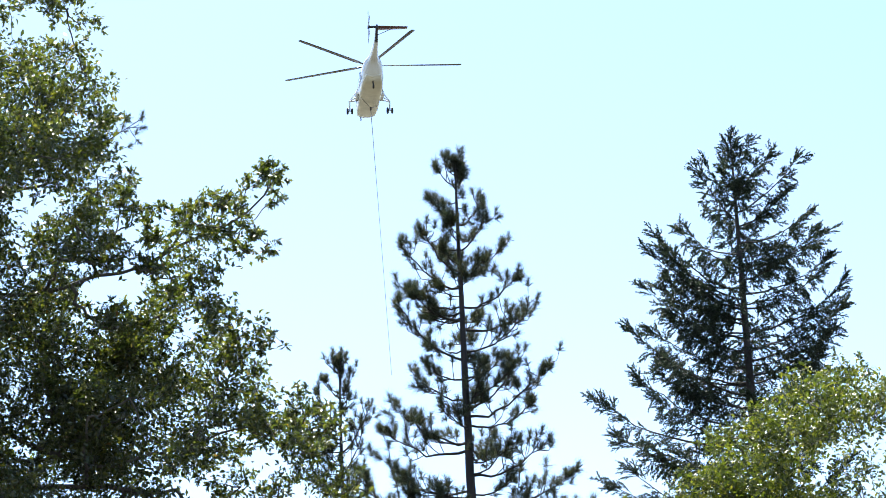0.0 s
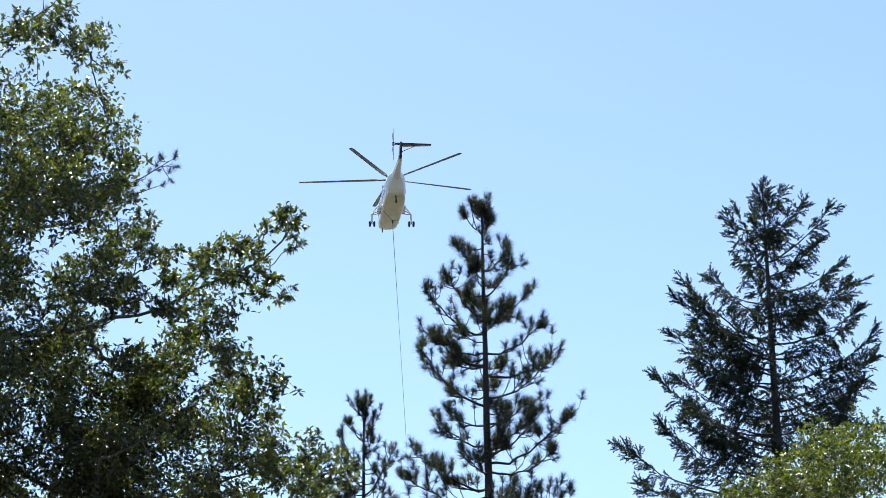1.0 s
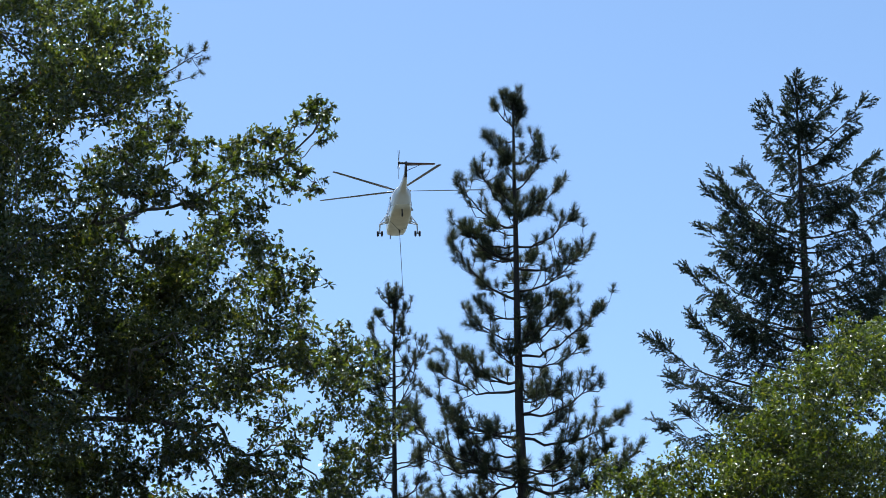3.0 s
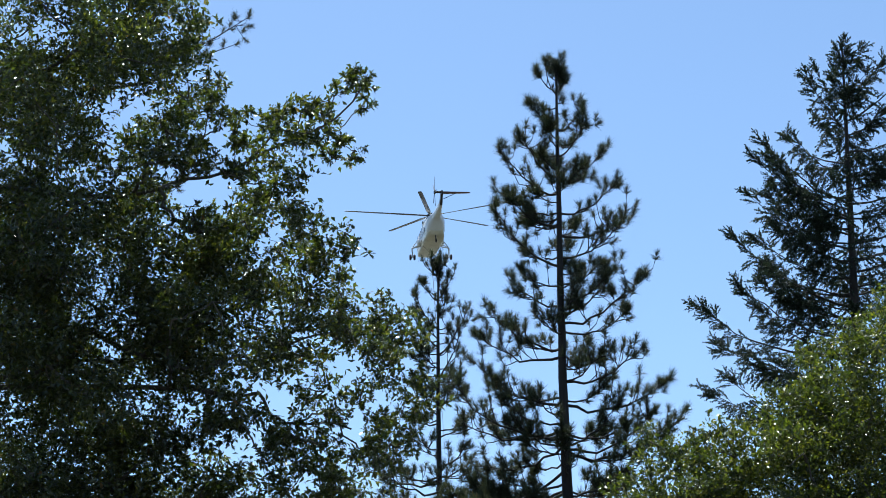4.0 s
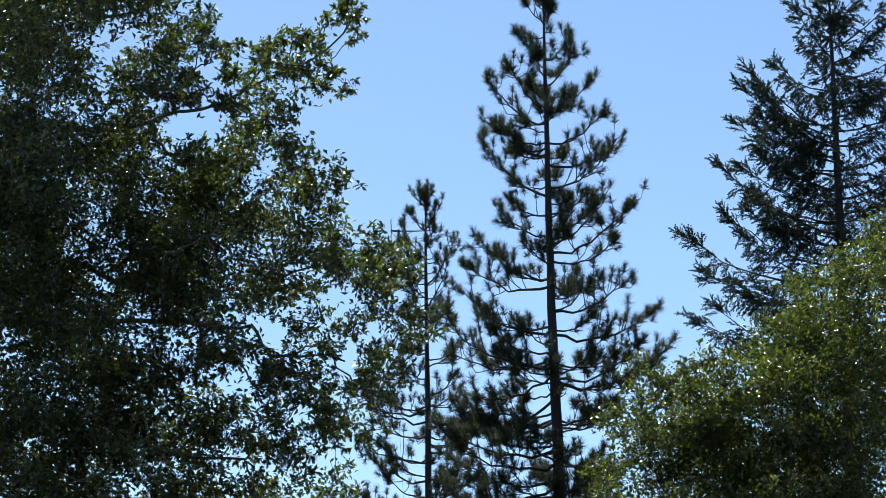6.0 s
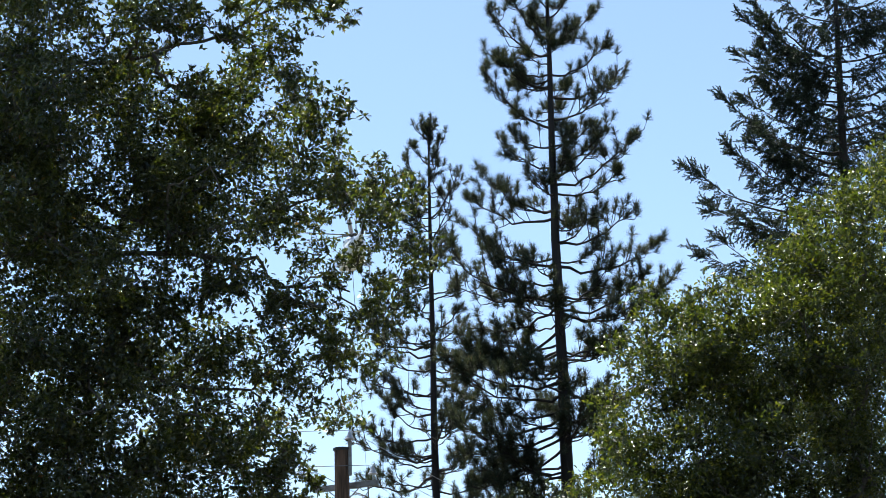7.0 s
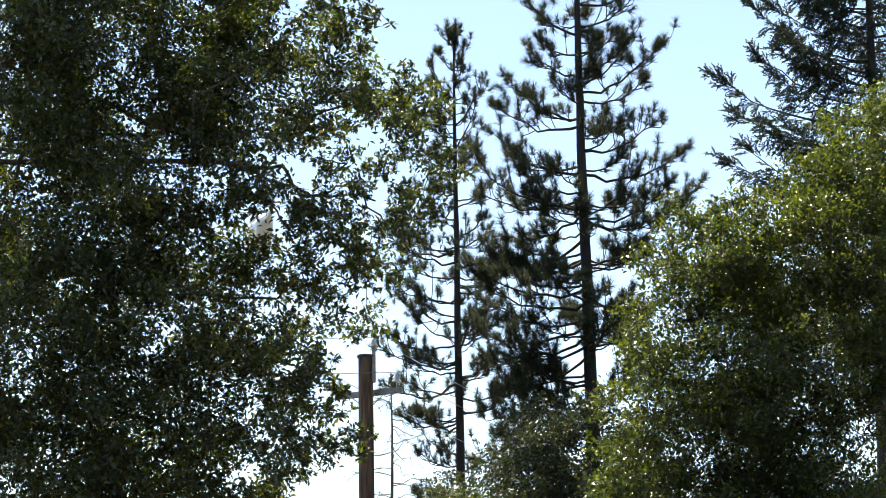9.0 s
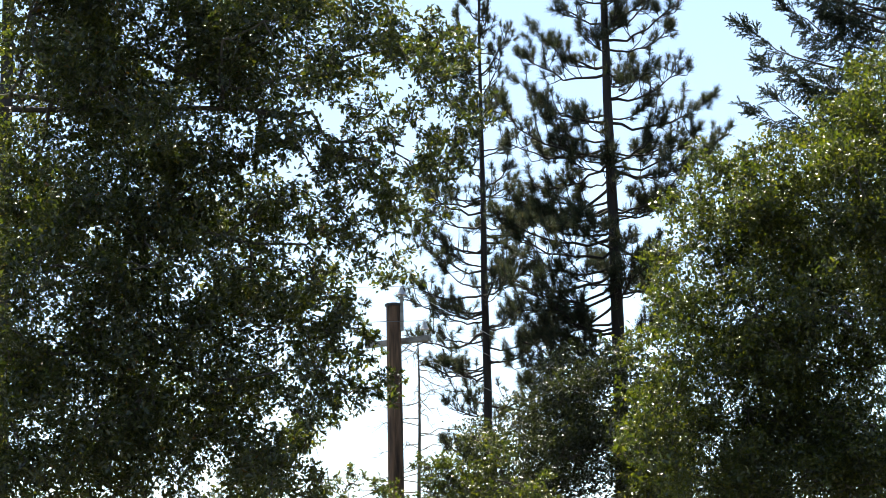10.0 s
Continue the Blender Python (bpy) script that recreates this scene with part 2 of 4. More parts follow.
def pine(turn, far, height, r0, limbs, envelope, low, fill, seed, label, tuft_parts=300, lean=0.0, density=1.0, size=1.0):
    """limbs: (height on the trunk, reach to the right, height of the tip). envelope: (height, reach) pairs, top down."""
    rng = np.random.default_rng(seed)
    tree = base_empty("pine_tree", turn, far)
    tagged(tree, label, "tree")
    zs = np.linspace(0, height - 0.25, 22)
    wob = np.cumsum(rng.normal(size=(22, 2)) * 0.012, axis=0)
    line = np.stack([wob[:, 0] - lean * zs / height, wob[:, 1], zs], 1)
    rad = r0 * (1 - zs / height) ** 0.8 + 0.012
    v, f = tube(line, rad, 10)
    child("trunk", raw_mesh("trunk", v, f, PINE_BARK, True), tree, "dark furrowed pine trunk")
    ez = [e[0] for e in envelope][::-1]
    er = [e[1] for e in envelope][::-1]
    todo = []
    for z0, u, z1 in limbs:
        todo.append((z0, np.array([u, rng.normal() * 0.35 * abs(u), z1])))
    z = height - 0.5
    while z > low:
        reach = np.interp(z, ez, er) * rng.uniform(0.35, 0.95)
        a = rng.uniform(0, 2 * np.pi)
        todo.append((z - reach * 0.25, np.array([reach * math.cos(a), reach * math.sin(a), z + rng.uniform(-0.05, 0.2) * reach])))
        z -= fill * rng.uniform(0.6, 1.4) * (0.6 if height - z < 3.5 else 0.95 if z < low + 5.0 else 1.0)
    spent = 0
    left_v, left_f, left_n = [], [], 0
    # the leader's own tufts
    for k in range(6):
        a = rng.uniform(0, 2 * np.pi)
        todo.append((height - 0.32 - 0.06 * k, np.array([line[-1][0] + (0.02 + 0.014 * k) * math.cos(a), line[-1][1] + (0.02 + 0.014 * k) * math.sin(a), height - 0.05 * k])))
    for z0, tip in todo:
        z0 = min(max(z0, low - 0.5), height - 0.3)
        root = np.array([np.interp(z0, zs, line[:, 0]), np.interp(z0, zs, line[:, 1]), z0])
        length = np.linalg.norm(tip - root)
        path = bend(root, tip, 0.15 * length, 9, rng, 0.014 * length)
        rr = np.linspace(0.011 + 0.010 * length, 0.007, 9)
        v, f = tube(path, rr, 6)
        limb = child("limb", raw_mesh("limb", v, f, PINE_BARK, True), tree)
        tubes = []
        shoots = [(path[-1], path[-1] - path[-2] + np.array([0, 0, 0.7 * np.linalg.norm(path[-1] - path[-2])]))]
        count = 0 if length < 0.3 else max(2, int(round((8.6 if z0 < low + 5.5 else 7.4) * length * density)))
        for k in range(count):
            # side shoots leave the outer part of the limb and turn up at their ends
            t = rng.uniform(0.12, 0.98) ** 0.62
            q = np.array([np.interp(t, np.linspace(0, 1, 9), path[:, c]) for c in range(3)])
            way = unit(unit(tip - root) * 0.75 + rng.normal(size=3) * np.array([0.6, 0.6, 0.35]) + np.array([0, 0, 0.15]))
            ln = rng.uniform(0.14, 0.46) * (0.6 + 0.35 * min(length, 2)) * (1.3 - 0.65 * t)
            mid = q + way * ln * 0.7
            end = mid + way * ln * 0.25 + np.array([0, 0, rng.uniform(0.25, 0.7) * ln])
            sub = np.stack([q, (q + mid) / 2 - np.array([0, 0, 0.03 * ln]), mid, mid * 0.45 + end * 0.55 - np.array([0, 0, 0.04 * ln]), end])
            tubes.append(tube(sub, np.linspace(0.010, 0.006, 5), 4))
            shoots.append((end, unit(end - sub[-2]) + np.array([0, 0, 0.3])))
            if rng.random() < 0.55:
                e2 = sub[1] + unit(way + rng.normal(size=3) * 0.7 + np.array([0, 0, 0.7])) * ln * 0.7
                tubes.append(tube(np.stack([sub[1], e2]), (0.007, 0.005), 4))
                shoots.append((e2, unit(e2 - sub[1]) + np.array([0, 0, 0.4])))
        if tubes:
            v, f = merge(tubes)
            child("twigwork", raw_mesh("twigwork", v, f, PINE_BARK, True), limb, "", "stuff")
        for place, way in shoots:
            turn3 = frames_along(np.asarray(way)[None], rng)[0]
            s = size * rng.uniform(0.8, 1.15)
            pick = int(rng.integers(0, len(TUFT_MESHES)))
            if spent < tuft_parts:
                spent += 1
                m = Matrix(turn3.tolist()).to_4x4() @ Matrix.Diagonal((s, s, s, 1))
                m.translation = place
                ob = child("needle_tuft", TUFT_MESHES[pick], limb)
                ob.matrix_basis = m
            else:
                tv, tf = TUFT_SHAPES[pick]
                left_v.append(tv @ turn3.T * s + place)
                left_f.append(tf + left_n)
                left_n += len(tv)
    if left_v:
        child("foliage", raw_mesh("foliage", np.concatenate(left_v), np.concatenate(left_f), NEEDLE), tree, "", "stuff")
    return tree


PINE_LIMBS = [
    (17.68, -0.25, 18.08), (16.98, -0.45, 17.5), (15.9, -0.67, 16.81), (15.61, -1.04, 16.59), (14.94, -0.97, 15.79), (14.16, -1.16, 15.27),
    (13.4, -0.87, 14.16), (12.59, -1.28, 13.57), (12.43, -1.53, 13.03), (11.52, -1.6, 12.49), (11.05, -1.26, 11.28), (10.89, -1.75, 11.64),
    (17.68, 0.2, 17.95), (16.87, 0.58, 17.47), (16.35, 0.61, 16.94), (15.78, 0.84, 16.44), (15.22, 1.11, 15.76), (14.77, 1.5, 15.46),
    (14.33, 1.17, 14.91), (13.83, 0.81, 14.26), (13.23, 1.04, 14.19), (13.07, 1.53, 13.85), (12.91, 1.19, 13.32), (11.95, 1.53, 12.61),
    (11.52, 1.88, 12.01), (10.79, 0.99, 11.45), (10.63, 2.12, 11.41), (10.69, 1.59, 11.39)]
PINE_LOW_LIMBS = [
    (11.11, -1.77, 11.21), (10.82, -1.47, 10.53), (10.34, -1.63, 10.05), (9.96, -1.58, 10.24), (9.19, -1.8, 9.48), (8.8, -1.93, 8.9),
    (8.23, -1.55, 7.75), (8.61, -1.84, 8.23), (10.72, 1.36, 10.53), (9.28, 1.17, 9.19), (8.61, 0.88, 8.42), (9.96, 1.15, 10.15), (9.94, -1.74, 10.43),
    (9.42, -1.91, 9.75), (8.91, -1.82, 9.28), (8.4, -1.79, 8.66), (7.73, -1.55, 8.04), (7.28, -1.87, 7.54), (9.63, -1.19, 10.2), (8.6, -0.92, 8.84),
    (7.78, -0.85, 8.02), (9.73, 0.73, 10.12), (9.84, 1.14, 10.26), (9.11, 0.81, 9.39), (8.29, 0.62, 8.58), (7.68, 0.69, 7.86)]
pine(3.41, 36.5, 18.3, 0.165, PINE_LIMBS + PINE_LOW_LIMBS,
     [(18.6, 0.1), (17.9, 0.3), (16.9, 0.55), (15.4, 0.95), (13.5, 1.1), (11.6, 1.5), (9.7, 1.8), (7.8, 1.8)], 5.8, 0.16, 11,
     "tall dark green pine with open tufted limbs", lean=-0.05, density=1.1, size=1.15)
SMALL_PINE_LIMBS = [
    (15.25, -0.22, 15.54), (14.71, -0.29, 15.14), (14.11, -0.43, 14.78), (13.76, -0.51, 14.36), (14.77, 0.29, 15.22), (14.35, 0.18, 14.83),
    (13.58, 0.59, 14.49), (13.11, 0.43, 14.1), (12.7, 0.44, 13.27), (13.29, -0.37, 13.77), (12.7, -0.56, 13.06), (11.02, -1.48, 11.57),
    (10.51, -1.04, 10.88), (9.6, -1.22, 10.29), (8.77, -1.6, 9.28), (8.38, -1.5, 8.61), (11.08, -0.93, 11.27), (11.08, 0.7, 11.52),
    (10.17, 0.78, 10.49), (9.27, 0.81, 9.58), (9.27, -0.84, 9.62), (8.6, -0.97, 8.84), (8.49, 0.57, 8.81), (7.72, -0.87, 7.85), (7.83, 0.66, 7.92),
    (10.78, -1.22, 11.21), (10.04, -1.29, 10.41), (9.13, -1.36, 9.39), (8.24, -1.05, 8.43), (7.63, -1.17, 7.82), (10.27, 0.83, 10.59),
    (9.36, 0.86, 9.68), (8.46, 0.66, 8.67), (9.7, -0.63, 9.94), (8.69, -0.77, 8.82)]
pine(-0.1, 40.0, 15.6, 0.12, SMALL_PINE_LIMBS,
     [(15.8, 0.08), (15.1, 0.25), (14.2, 0.45), (12.7, 0.7), (10.5, 1.15), (8.3, 1.5), (6.2, 1.6)], 4.5, 0.17, 12,
     "slender young pine standing behind the oaks", lean=0.0, size=0.95)
pine(-13.4, 42.0, 27.5, 0.22, [(21.0, 5.7, 22.4), (20.6, 5.5, 21.9), (17.8, 4.95, 18.7), (24.2, 3.0, 25.8), (23.0, 3.5, 24.0)],
     [(27.4, 0.2), (25.0, 1.4), (22.0, 2.2), (18.0, 2.6), (12.0, 2.8), (6.0, 2.8)], 13.0, 0.5, 13,
     "tall pine half hidden behind a big oak", tuft_parts=200, lean=0.3, density=0.6)


# ---- fir ----
def spray_template(rng, length=0.30):
    """A drooping fir twig along x: round brushes of short needles on a main shoot and its side shoots."""
    v, f = [], []

    def shoot(o, d, ln, n):
        a = unit(np.cross(d, (0.1, 0.2, 1)))
        b = np.cross(d, a)
        for k in range(n):
            t = (k + rng.uniform(0, 1)) / n
            c = o + d * ln * t + np.array([0, 0, -0.2 * ln * t * t])
            th = rng.uniform(0, 2 * np.pi)
            w = unit(d * 0.9 + (a * math.cos(th) + b * math.sin(th)) * 1.0) * 0.044 * (1.1 - 0.35 * t)
            e = unit(np.cross(w, rng.normal(size=3))) * 0.0105
            i = len(v)
            v.extend([c - e, c + e, c + w])
            f.append((i, i + 1, i + 2))

    shoot(np.zeros(3), np.array([1.0, 0, 0]), length, 40)
    for k in range(3):
        t = 0.12 + 0.24 * k
        s = 1 if k % 2 else -1
        shoot(np.array([length * t, 0, -0.2 * length * t * t]), unit([0.85, 0.55 * s, rng.normal() * 0.15]), length * 0.55 * (1.1 - t), 16)
    return np.array(v), np.array(f)


def fir(turn, far, height, r0, limbs, envelope, low, fill, seed, label, lean):
    rng = np.random.default_rng(seed)
    tree = tagged(base_empty("fir_tree", turn, far), label, "tree")
    shapes = [spray_template(np.random.default_rng(90 + k)) for k in range(4)]
    zs = np.linspace(0, height, 20)
    line = np.stack([lean[0] + (lean[1] - lean[0]) * zs / height, 0.02 * np.sin(zs), zs], 1)
    v, f = tube(line, r0 * (1 - zs / height) ** 0.85 + 0.012, 10)
    child("trunk", raw_mesh("trunk", v, f, FIR_BARK, True), tree, "straight grey-brown fir trunk")
    ez = [e[0] for e in envelope][::-1]
    er = [e[1] for e in envelope][::-1]
    todo = [(z0, np.array([u, rng.normal() * 0.3 * abs(u), z1])) for z0, u, z1 in limbs]
    todo += [(z0 - 0.35, np.array([u * rng.uniform(0.7, 0.92), rng.normal() * 0.3 * abs(u), z1 - rng.uniform(0.4, 0.7)])) for z0, u, z1 in limbs if abs(u) > 1]
    # short shoots clothe the leader
    for k in range(4):
        a = rng.uniform(0, 2 * np.pi)
        todo.append((height - 0.35 - 0.12 * k, np.array([line[-1][0] + (0.03 + 0.035 * k) * math.cos(a), (0.03 + 0.035 * k) * math.sin(a), height + 0.08 - 0.1 * k])))
    z = height - 0.15
    while z > low:
        reach = np.interp(z, ez, er) * rng.uniform(0.55, 0.95)
        a = rng.uniform(0, 2 * np.pi)
        todo.append((z - reach * 0.35, np.array([np.interp(z, zs, line[:, 0]) + reach * math.cos(a), reach * math.sin(a), z + 0.15 * reach])))
        z -= fill * rng.uniform(0.5, 1.5) * (0.45 if z > height - 1.5 else 1.0)
    for z0, tip in todo:
        root = np.array([np.interp(z0, zs, line[:, 0]), np.interp(z0, zs, line[:, 1]), z0])
        length = np.linalg.norm(tip - root)
        path = bend(root, tip, 0.10 * length, 9, rng, 0.008 * length)
        v, f = tube(path, np.linspace(0.009 + 0.008 * length, 0.005, 9), 6)
        limb = child("limb", raw_mesh("limb", v, f, FIR_BARK, True), tree)
        tubes = []
        n = int(20 * length) + 6
        t = rng.uniform(0.05, 1.0, n) ** 0.8
        at = np.stack([np.interp(t, np.linspace(0, 1, 9), path[:, c]) for c in range(3)], 1)
        out = unit(tip - root)
        across = unit(np.cross(out, (0, 0, 1)))
        s = rng.choice([-1.0, 1.0], n)[:, None]
        way = out * rng.uniform(0.35, 0.9, (n, 1)) + across * s * rng.uniform(0.15, 0.8, (n, 1)) + np.array([0, 0, 1.0]) * rng.uniform(-1.3, 0.15, (n, 1))
        up_tip = t > 0.8
        way[up_tip] = out * 0.7 + rng.normal(size=(int(up_tip.sum()), 3)) * 0.3 + np.array([0, 0, 0.3])
        way = unit(way)
        reach2 = rng.uniform(0.0, 0.7, n)[:, None] * min(1.0, 0.3 + 0.3 * length) * (1.12 - t[:, None])
        start = at + way * reach2
        for k in range(0, n, 3):
            tubes.append(tube(np.stack([at[k], start[k] + way[k] * 0.2]), (0.006, 0.003), 3))
        v, f = merge(tubes)
        child("twigwork", raw_mesh("twigwork", v, f, FIR_BARK, True), limb, "", "stuff")
        vs, fs, c = [], [], 0
        turns = frames_along(way, rng)
        size = rng.uniform(0.85, 1.28, n) * (0.6 if length < 0.5 else 1.0)
        for k in range(len(shapes)):
            m = np.arange(n) % len(shapes) == k
            if not m.any():
                continue
            a, b = spread_copies(*shapes[k], start[m], turns[m], size[m])
            vs.append(a)
            fs.append(b + c)
            c += len(a)
        child("foliage", raw_mesh("foliage", np.concatenate(vs), np.concatenate(fs), FIR_NEEDLE), limb, "", "stuff")


FIR_LIMBS = [
    (21.57, -0.03, 21.96), (20.42, -0.54, 21.52), (19.86, -0.73, 21.11), (19.03, -1.33, 20.08), (18.07, -1.91, 19.8), (17.66, -2.03, 19.2),
    (16.98, -2.16, 18.25), (15.66, -2.58, 17.24), (14.49, -3.49, 15.83), (13.1, -3.59, 14.29), (17.46, -1.92, 18.56), (16.32, -2.17, 17.56),
    (14.88, -2.58, 16.05), (17.93, -1.45, 18.79), (15.92, -1.87, 16.92), (13.98, -2.55, 14.99), (21.5, 0.53, 21.97), (20.71, 1, 21.62),
    (20.07, 1.61, 21.11), (18.75, 2.15, 19.74), (19.3, 1.67, 19.99), (17.12, 2.34, 18.19), (16.45, 2.21, 17.39), (15.92, 1.87, 16.89),
    (15.39, 1.32, 16.18), (18.06, 2.02, 18.94), (16.71, 1.45, 17.37)]
fir(11.83, 44.5, 22.0, 0.25, FIR_LIMBS,
    [(22.2, 0.1), (21.6, 0.35), (20.4, 0.85), (18.7, 1.4), (16.9, 2.0), (14.6, 2.5), (12.0, 2.9), (8.0, 3.2)], 10.5, 0.19, 21,
    "tall fir with drooping dark sprays", (-0.5, 0.12))


# ---- oaks ----
def leaf_template(size=1.0):
    """A deeply lobed oak leaf along x, folded along its rib and curled."""
    ring = [(0.0, 0.0), (0.26, 0.2), (0.3, 0.06), (0.54, 0.31), (0.56, 0.08), (0.84, 0.25), (0.82, 0.07), (1.15, 0.0)]
    v = [(0.5, 0.0, 0.0)]
    for x, y in ring:
        v.append((x, y, 0.3 * y - 0.2 * (x - 0.4) ** 2))
    for x, y in ring[-2:0:-1]:
        v.append((x, -y, 0.3 * y - 0.2 * (x - 0.4) ** 2))
    n = len(v) - 1
    f = [(0, 1 + k, 1 + (k + 1) % n) for k in range(n)]
    return np.array(v) * size, np.array(f)


LEAF_V, LEAF_F = leaf_template()
INNER_V = np.array([(0, 0, 0), (0.5, 0.24, 0.11), (1, 0, -0.13), (0.5, -0.24, 0.11)])
INNER_F = np.array([(0, 1, 2), (0, 2, 3)])


def picked(v, f, keep):
    """The kept ones of joined four-cornered leaves."""
    n = int(keep.sum())
    return v.reshape(-1, 4, 3)[keep].reshape(-1, 3), (INNER_F[None] + 4 * np.arange(n)[:, None, None]).reshape(-1, 3)


def oak(turn, far, name, clumps, root, trunk_h, r0, leaf_mat, seed, label, leaf=0.084, cover=0.55, small=0.7, inner=0.5, ways=(), depth=1.0, leaf_parts=300, category="tree", openings=()):
    """clumps: (right, up, radius) of each mass of leaves, carried by limbs that fork from the trunk at root (right, away).
    openings: (right, up, half width, half height) of the gaps in the crown, where few leaves grow."""
    rng = np.random.default_rng(seed)
    tree = tagged(base_empty(name, turn, far), label, category)

    def grown(p):
        """Which of the places p lie outside the openings, whose rims are ragged."""
        ok = np.ones(len(p), bool)
        for u, z, ru, rz in openings:
            ok &= ((p[:, 0] - u) / ru) ** 2 + ((p[:, 2] - z) / rz) ** 2 > rng.uniform(0.55, 1.25, len(p))
        return ok

    zs = np.linspace(0, trunk_h, 8)
    line = np.stack([root[0] + 0.06 * np.sin(zs), np.full(8, root[1]) + 0.05 * np.cos(zs), zs], 1)
    v, f = tube(line, np.linspace(r0, r0 * 0.6, 8), 12)
    child("trunk", raw_mesh("trunk", v, f, OAK_BARK, True), tree, "grey oak trunk")
    nodes = [(line[k], r0 * 0.5) for k in range(3, 8)]
    origin = np.array([root[0], root[1], trunk_h * 0.8])
    for way3 in ways:
        # a main limb: (right, up) stations outward from the trunk
        pts = [np.array([line[-1][0], root[1], min(way3[0][1], trunk_h)])] + [np.array([u, root[1] * (1 - k / len(way3)) + 0.1 * k / len(way3), z]) for k, (u, z) in enumerate(way3)]
        ts = np.linspace(0, 1, len(pts))
        tt = np.linspace(0, 1, 24)
        path = np.stack([np.interp(tt, ts, [q[c] for q in pts]) for c in range(3)], 1)
        slow = np.stack([np.interp(tt, np.linspace(0, 1, 9), rng.normal(size=9)) for c in range(3)], 1) * 0.08
        path[1:-1] += slow[1:-1] + rng.normal(size=(22, 3)) * 0.012
        rad = np.linspace(0.042, 0.012, 24)
        v, f = tube(path, rad, 8)
        child("limb", raw_mesh("limb", v, f, OAK_BARK, True), tree)
        nodes += [(path[k], rad[k]) for k in range(4, 24, 2)]
    masses = []
    for u, z, r in clumps:
        masses.append((np.array([u, rng.uniform(-1, 1) * depth, z]), r))
    # looser masses behind and between the outer ones
    for u, z, r in clumps:
        if r > 0.4:
            back = rng.normal(size=3) * r * 0.75
            masses.append((np.array([u + 0.75 * back[0] - 0.25 * r * math.copysign(1, u - root[0]), abs(back[1]) + depth, z + back[2] - 0.2 * r]), r * 0.85))
    masses.sort(key=lambda c: np.linalg.norm(c[0] - origin))
    leaf_mesh = raw_mesh("leaf", LEAF_V, LEAF_F, leaf_mat, True)
    spent = 0
    for c, r in masses:
        here = np.linalg.norm(c - origin)
        best = min(nodes, key=lambda q: np.linalg.norm(q[0] - c) + (0.0 if np.linalg.norm(q[0] - origin) < here else 9.0))
        stem_r = min(best[1], 0.025 + 0.03 * r + 0.012 * np.linalg.norm(c - best[0]))
        gap = np.linalg.norm(c - best[0])
        path = bend(best[0], c, 0.08 * gap, 8, rng, min(0.05, 0.03 * gap))
        v, f = tube(path, np.linspace(stem_r, stem_r * 0.45 + 0.004, 8), 6)
        limb = child("limb", raw_mesh("limb", v, f, OAK_BARK, True), tree)
        tubes = []
        nodes.append((c, stem_r * 0.7))
        edge = r < 0.46
        leaves = (2.2 if edge else 1.0) * cover * math.pi * r * r / (0.22 * leaf * leaf)
        per = 11
        n = max(6, int(leaves / per))
        # twigs start inside the mass and fan outward
        tight = min(1.0, max(0.35, r / 0.5))
        bunches = max(4, int(34 * r * r))
        d = unit(rng.normal(size=(bunches, 3)) + np.array([0, 0, 0.12]))
        hub = c + d * (r * rng.uniform(0.15, 0.95, bunches) ** 0.6)[:, None] * np.array([1.0, 1.25, 0.92])
        pick = rng.integers(0, bunches, n)
        off = rng.normal(size=(n, 3)) * 0.085 * tight
        q = hub[pick] + off * np.array([1.1, 1.1, 0.7])
        way = unit(unit(off) * 0.7 + d[pick] * 0.6 + rng.normal(size=(n, 3)) * 0.5)
        ln = rng.uniform(0.12, 0.3, n) * tight
        end = q + way * ln[:, None]
        bare = ~grown(end)
        for k in range(0, n, 2):
            if bare[k]:
                continue
            tubes.append(tube(np.stack([q[k] - way[k] * 0.12, end[k]]), (0.005, 0.002), 3))
        for k in range(0, n, 9):
            tubes.append(tube(bend(c, q[k], 0.03, 4, rng, 0.03), (0.014, 0.011, 0.008, 0.005), 4))
        if not tubes:
            continue
        v, f = merge(tubes)
        child("twigwork", raw_mesh("twigwork", v, f, OAK_BARK, True), limb, "", "stuff")
        t = rng.uniform(0.1, 1.0, (n, per)) ** 0.4
        at = (q[:, None] + way[:, None] * (ln[:, None] * t)[..., None]).reshape(-1, 3)
        out = unit(np.repeat(way, per, 0) * 0.55 + rng.normal(size=(n * per, 3)) * 0.75 + np.array([0, 0, -0.12]))
        turns = frames_along(out, rng)
        sizes = leaf * rng.uniform(0.65, 1.25, n * per)
        ok = grown(at)
        at, turns, sizes = at[ok], turns[ok], sizes[ok]
        own = 0
        if spent < leaf_parts and len(at) > 200:
            own = min(12, leaf_parts - spent)
            spent += own
            for k in range(own):
                m = Matrix(turns[k].tolist()).to_4x4() @ Matrix.Diagonal((sizes[k], sizes[k], sizes[k], 1))
                m.translation = at[k]
                child("leaf", leaf_mesh, limb).matrix_basis = m
        v, f = spread_copies(LEAF_V, LEAF_F, at[own:], turns[own:], sizes[own:])
        k = int((inner if r > 0.5 else 0.4 * inner) * math.pi * r * r / (0.34 * (leaf * 1.1) ** 2))
        d = unit(rng.normal(size=(k, 3)))
        deep = c + d * (r * rng.uniform(0, 0.85, k) ** 0.5)[:, None] * np.array([1.0, 1.3, 0.92]) + np.array([0, 0.25, 0])
        v2, f2 = spread_copies(INNER_V, INNER_F, deep, frames_along(rng.normal(size=(k, 3)), rng), leaf * rng.uniform(0.8, 1.3, k))
        v2, f2 = picked(v2, f2, grown(deep))
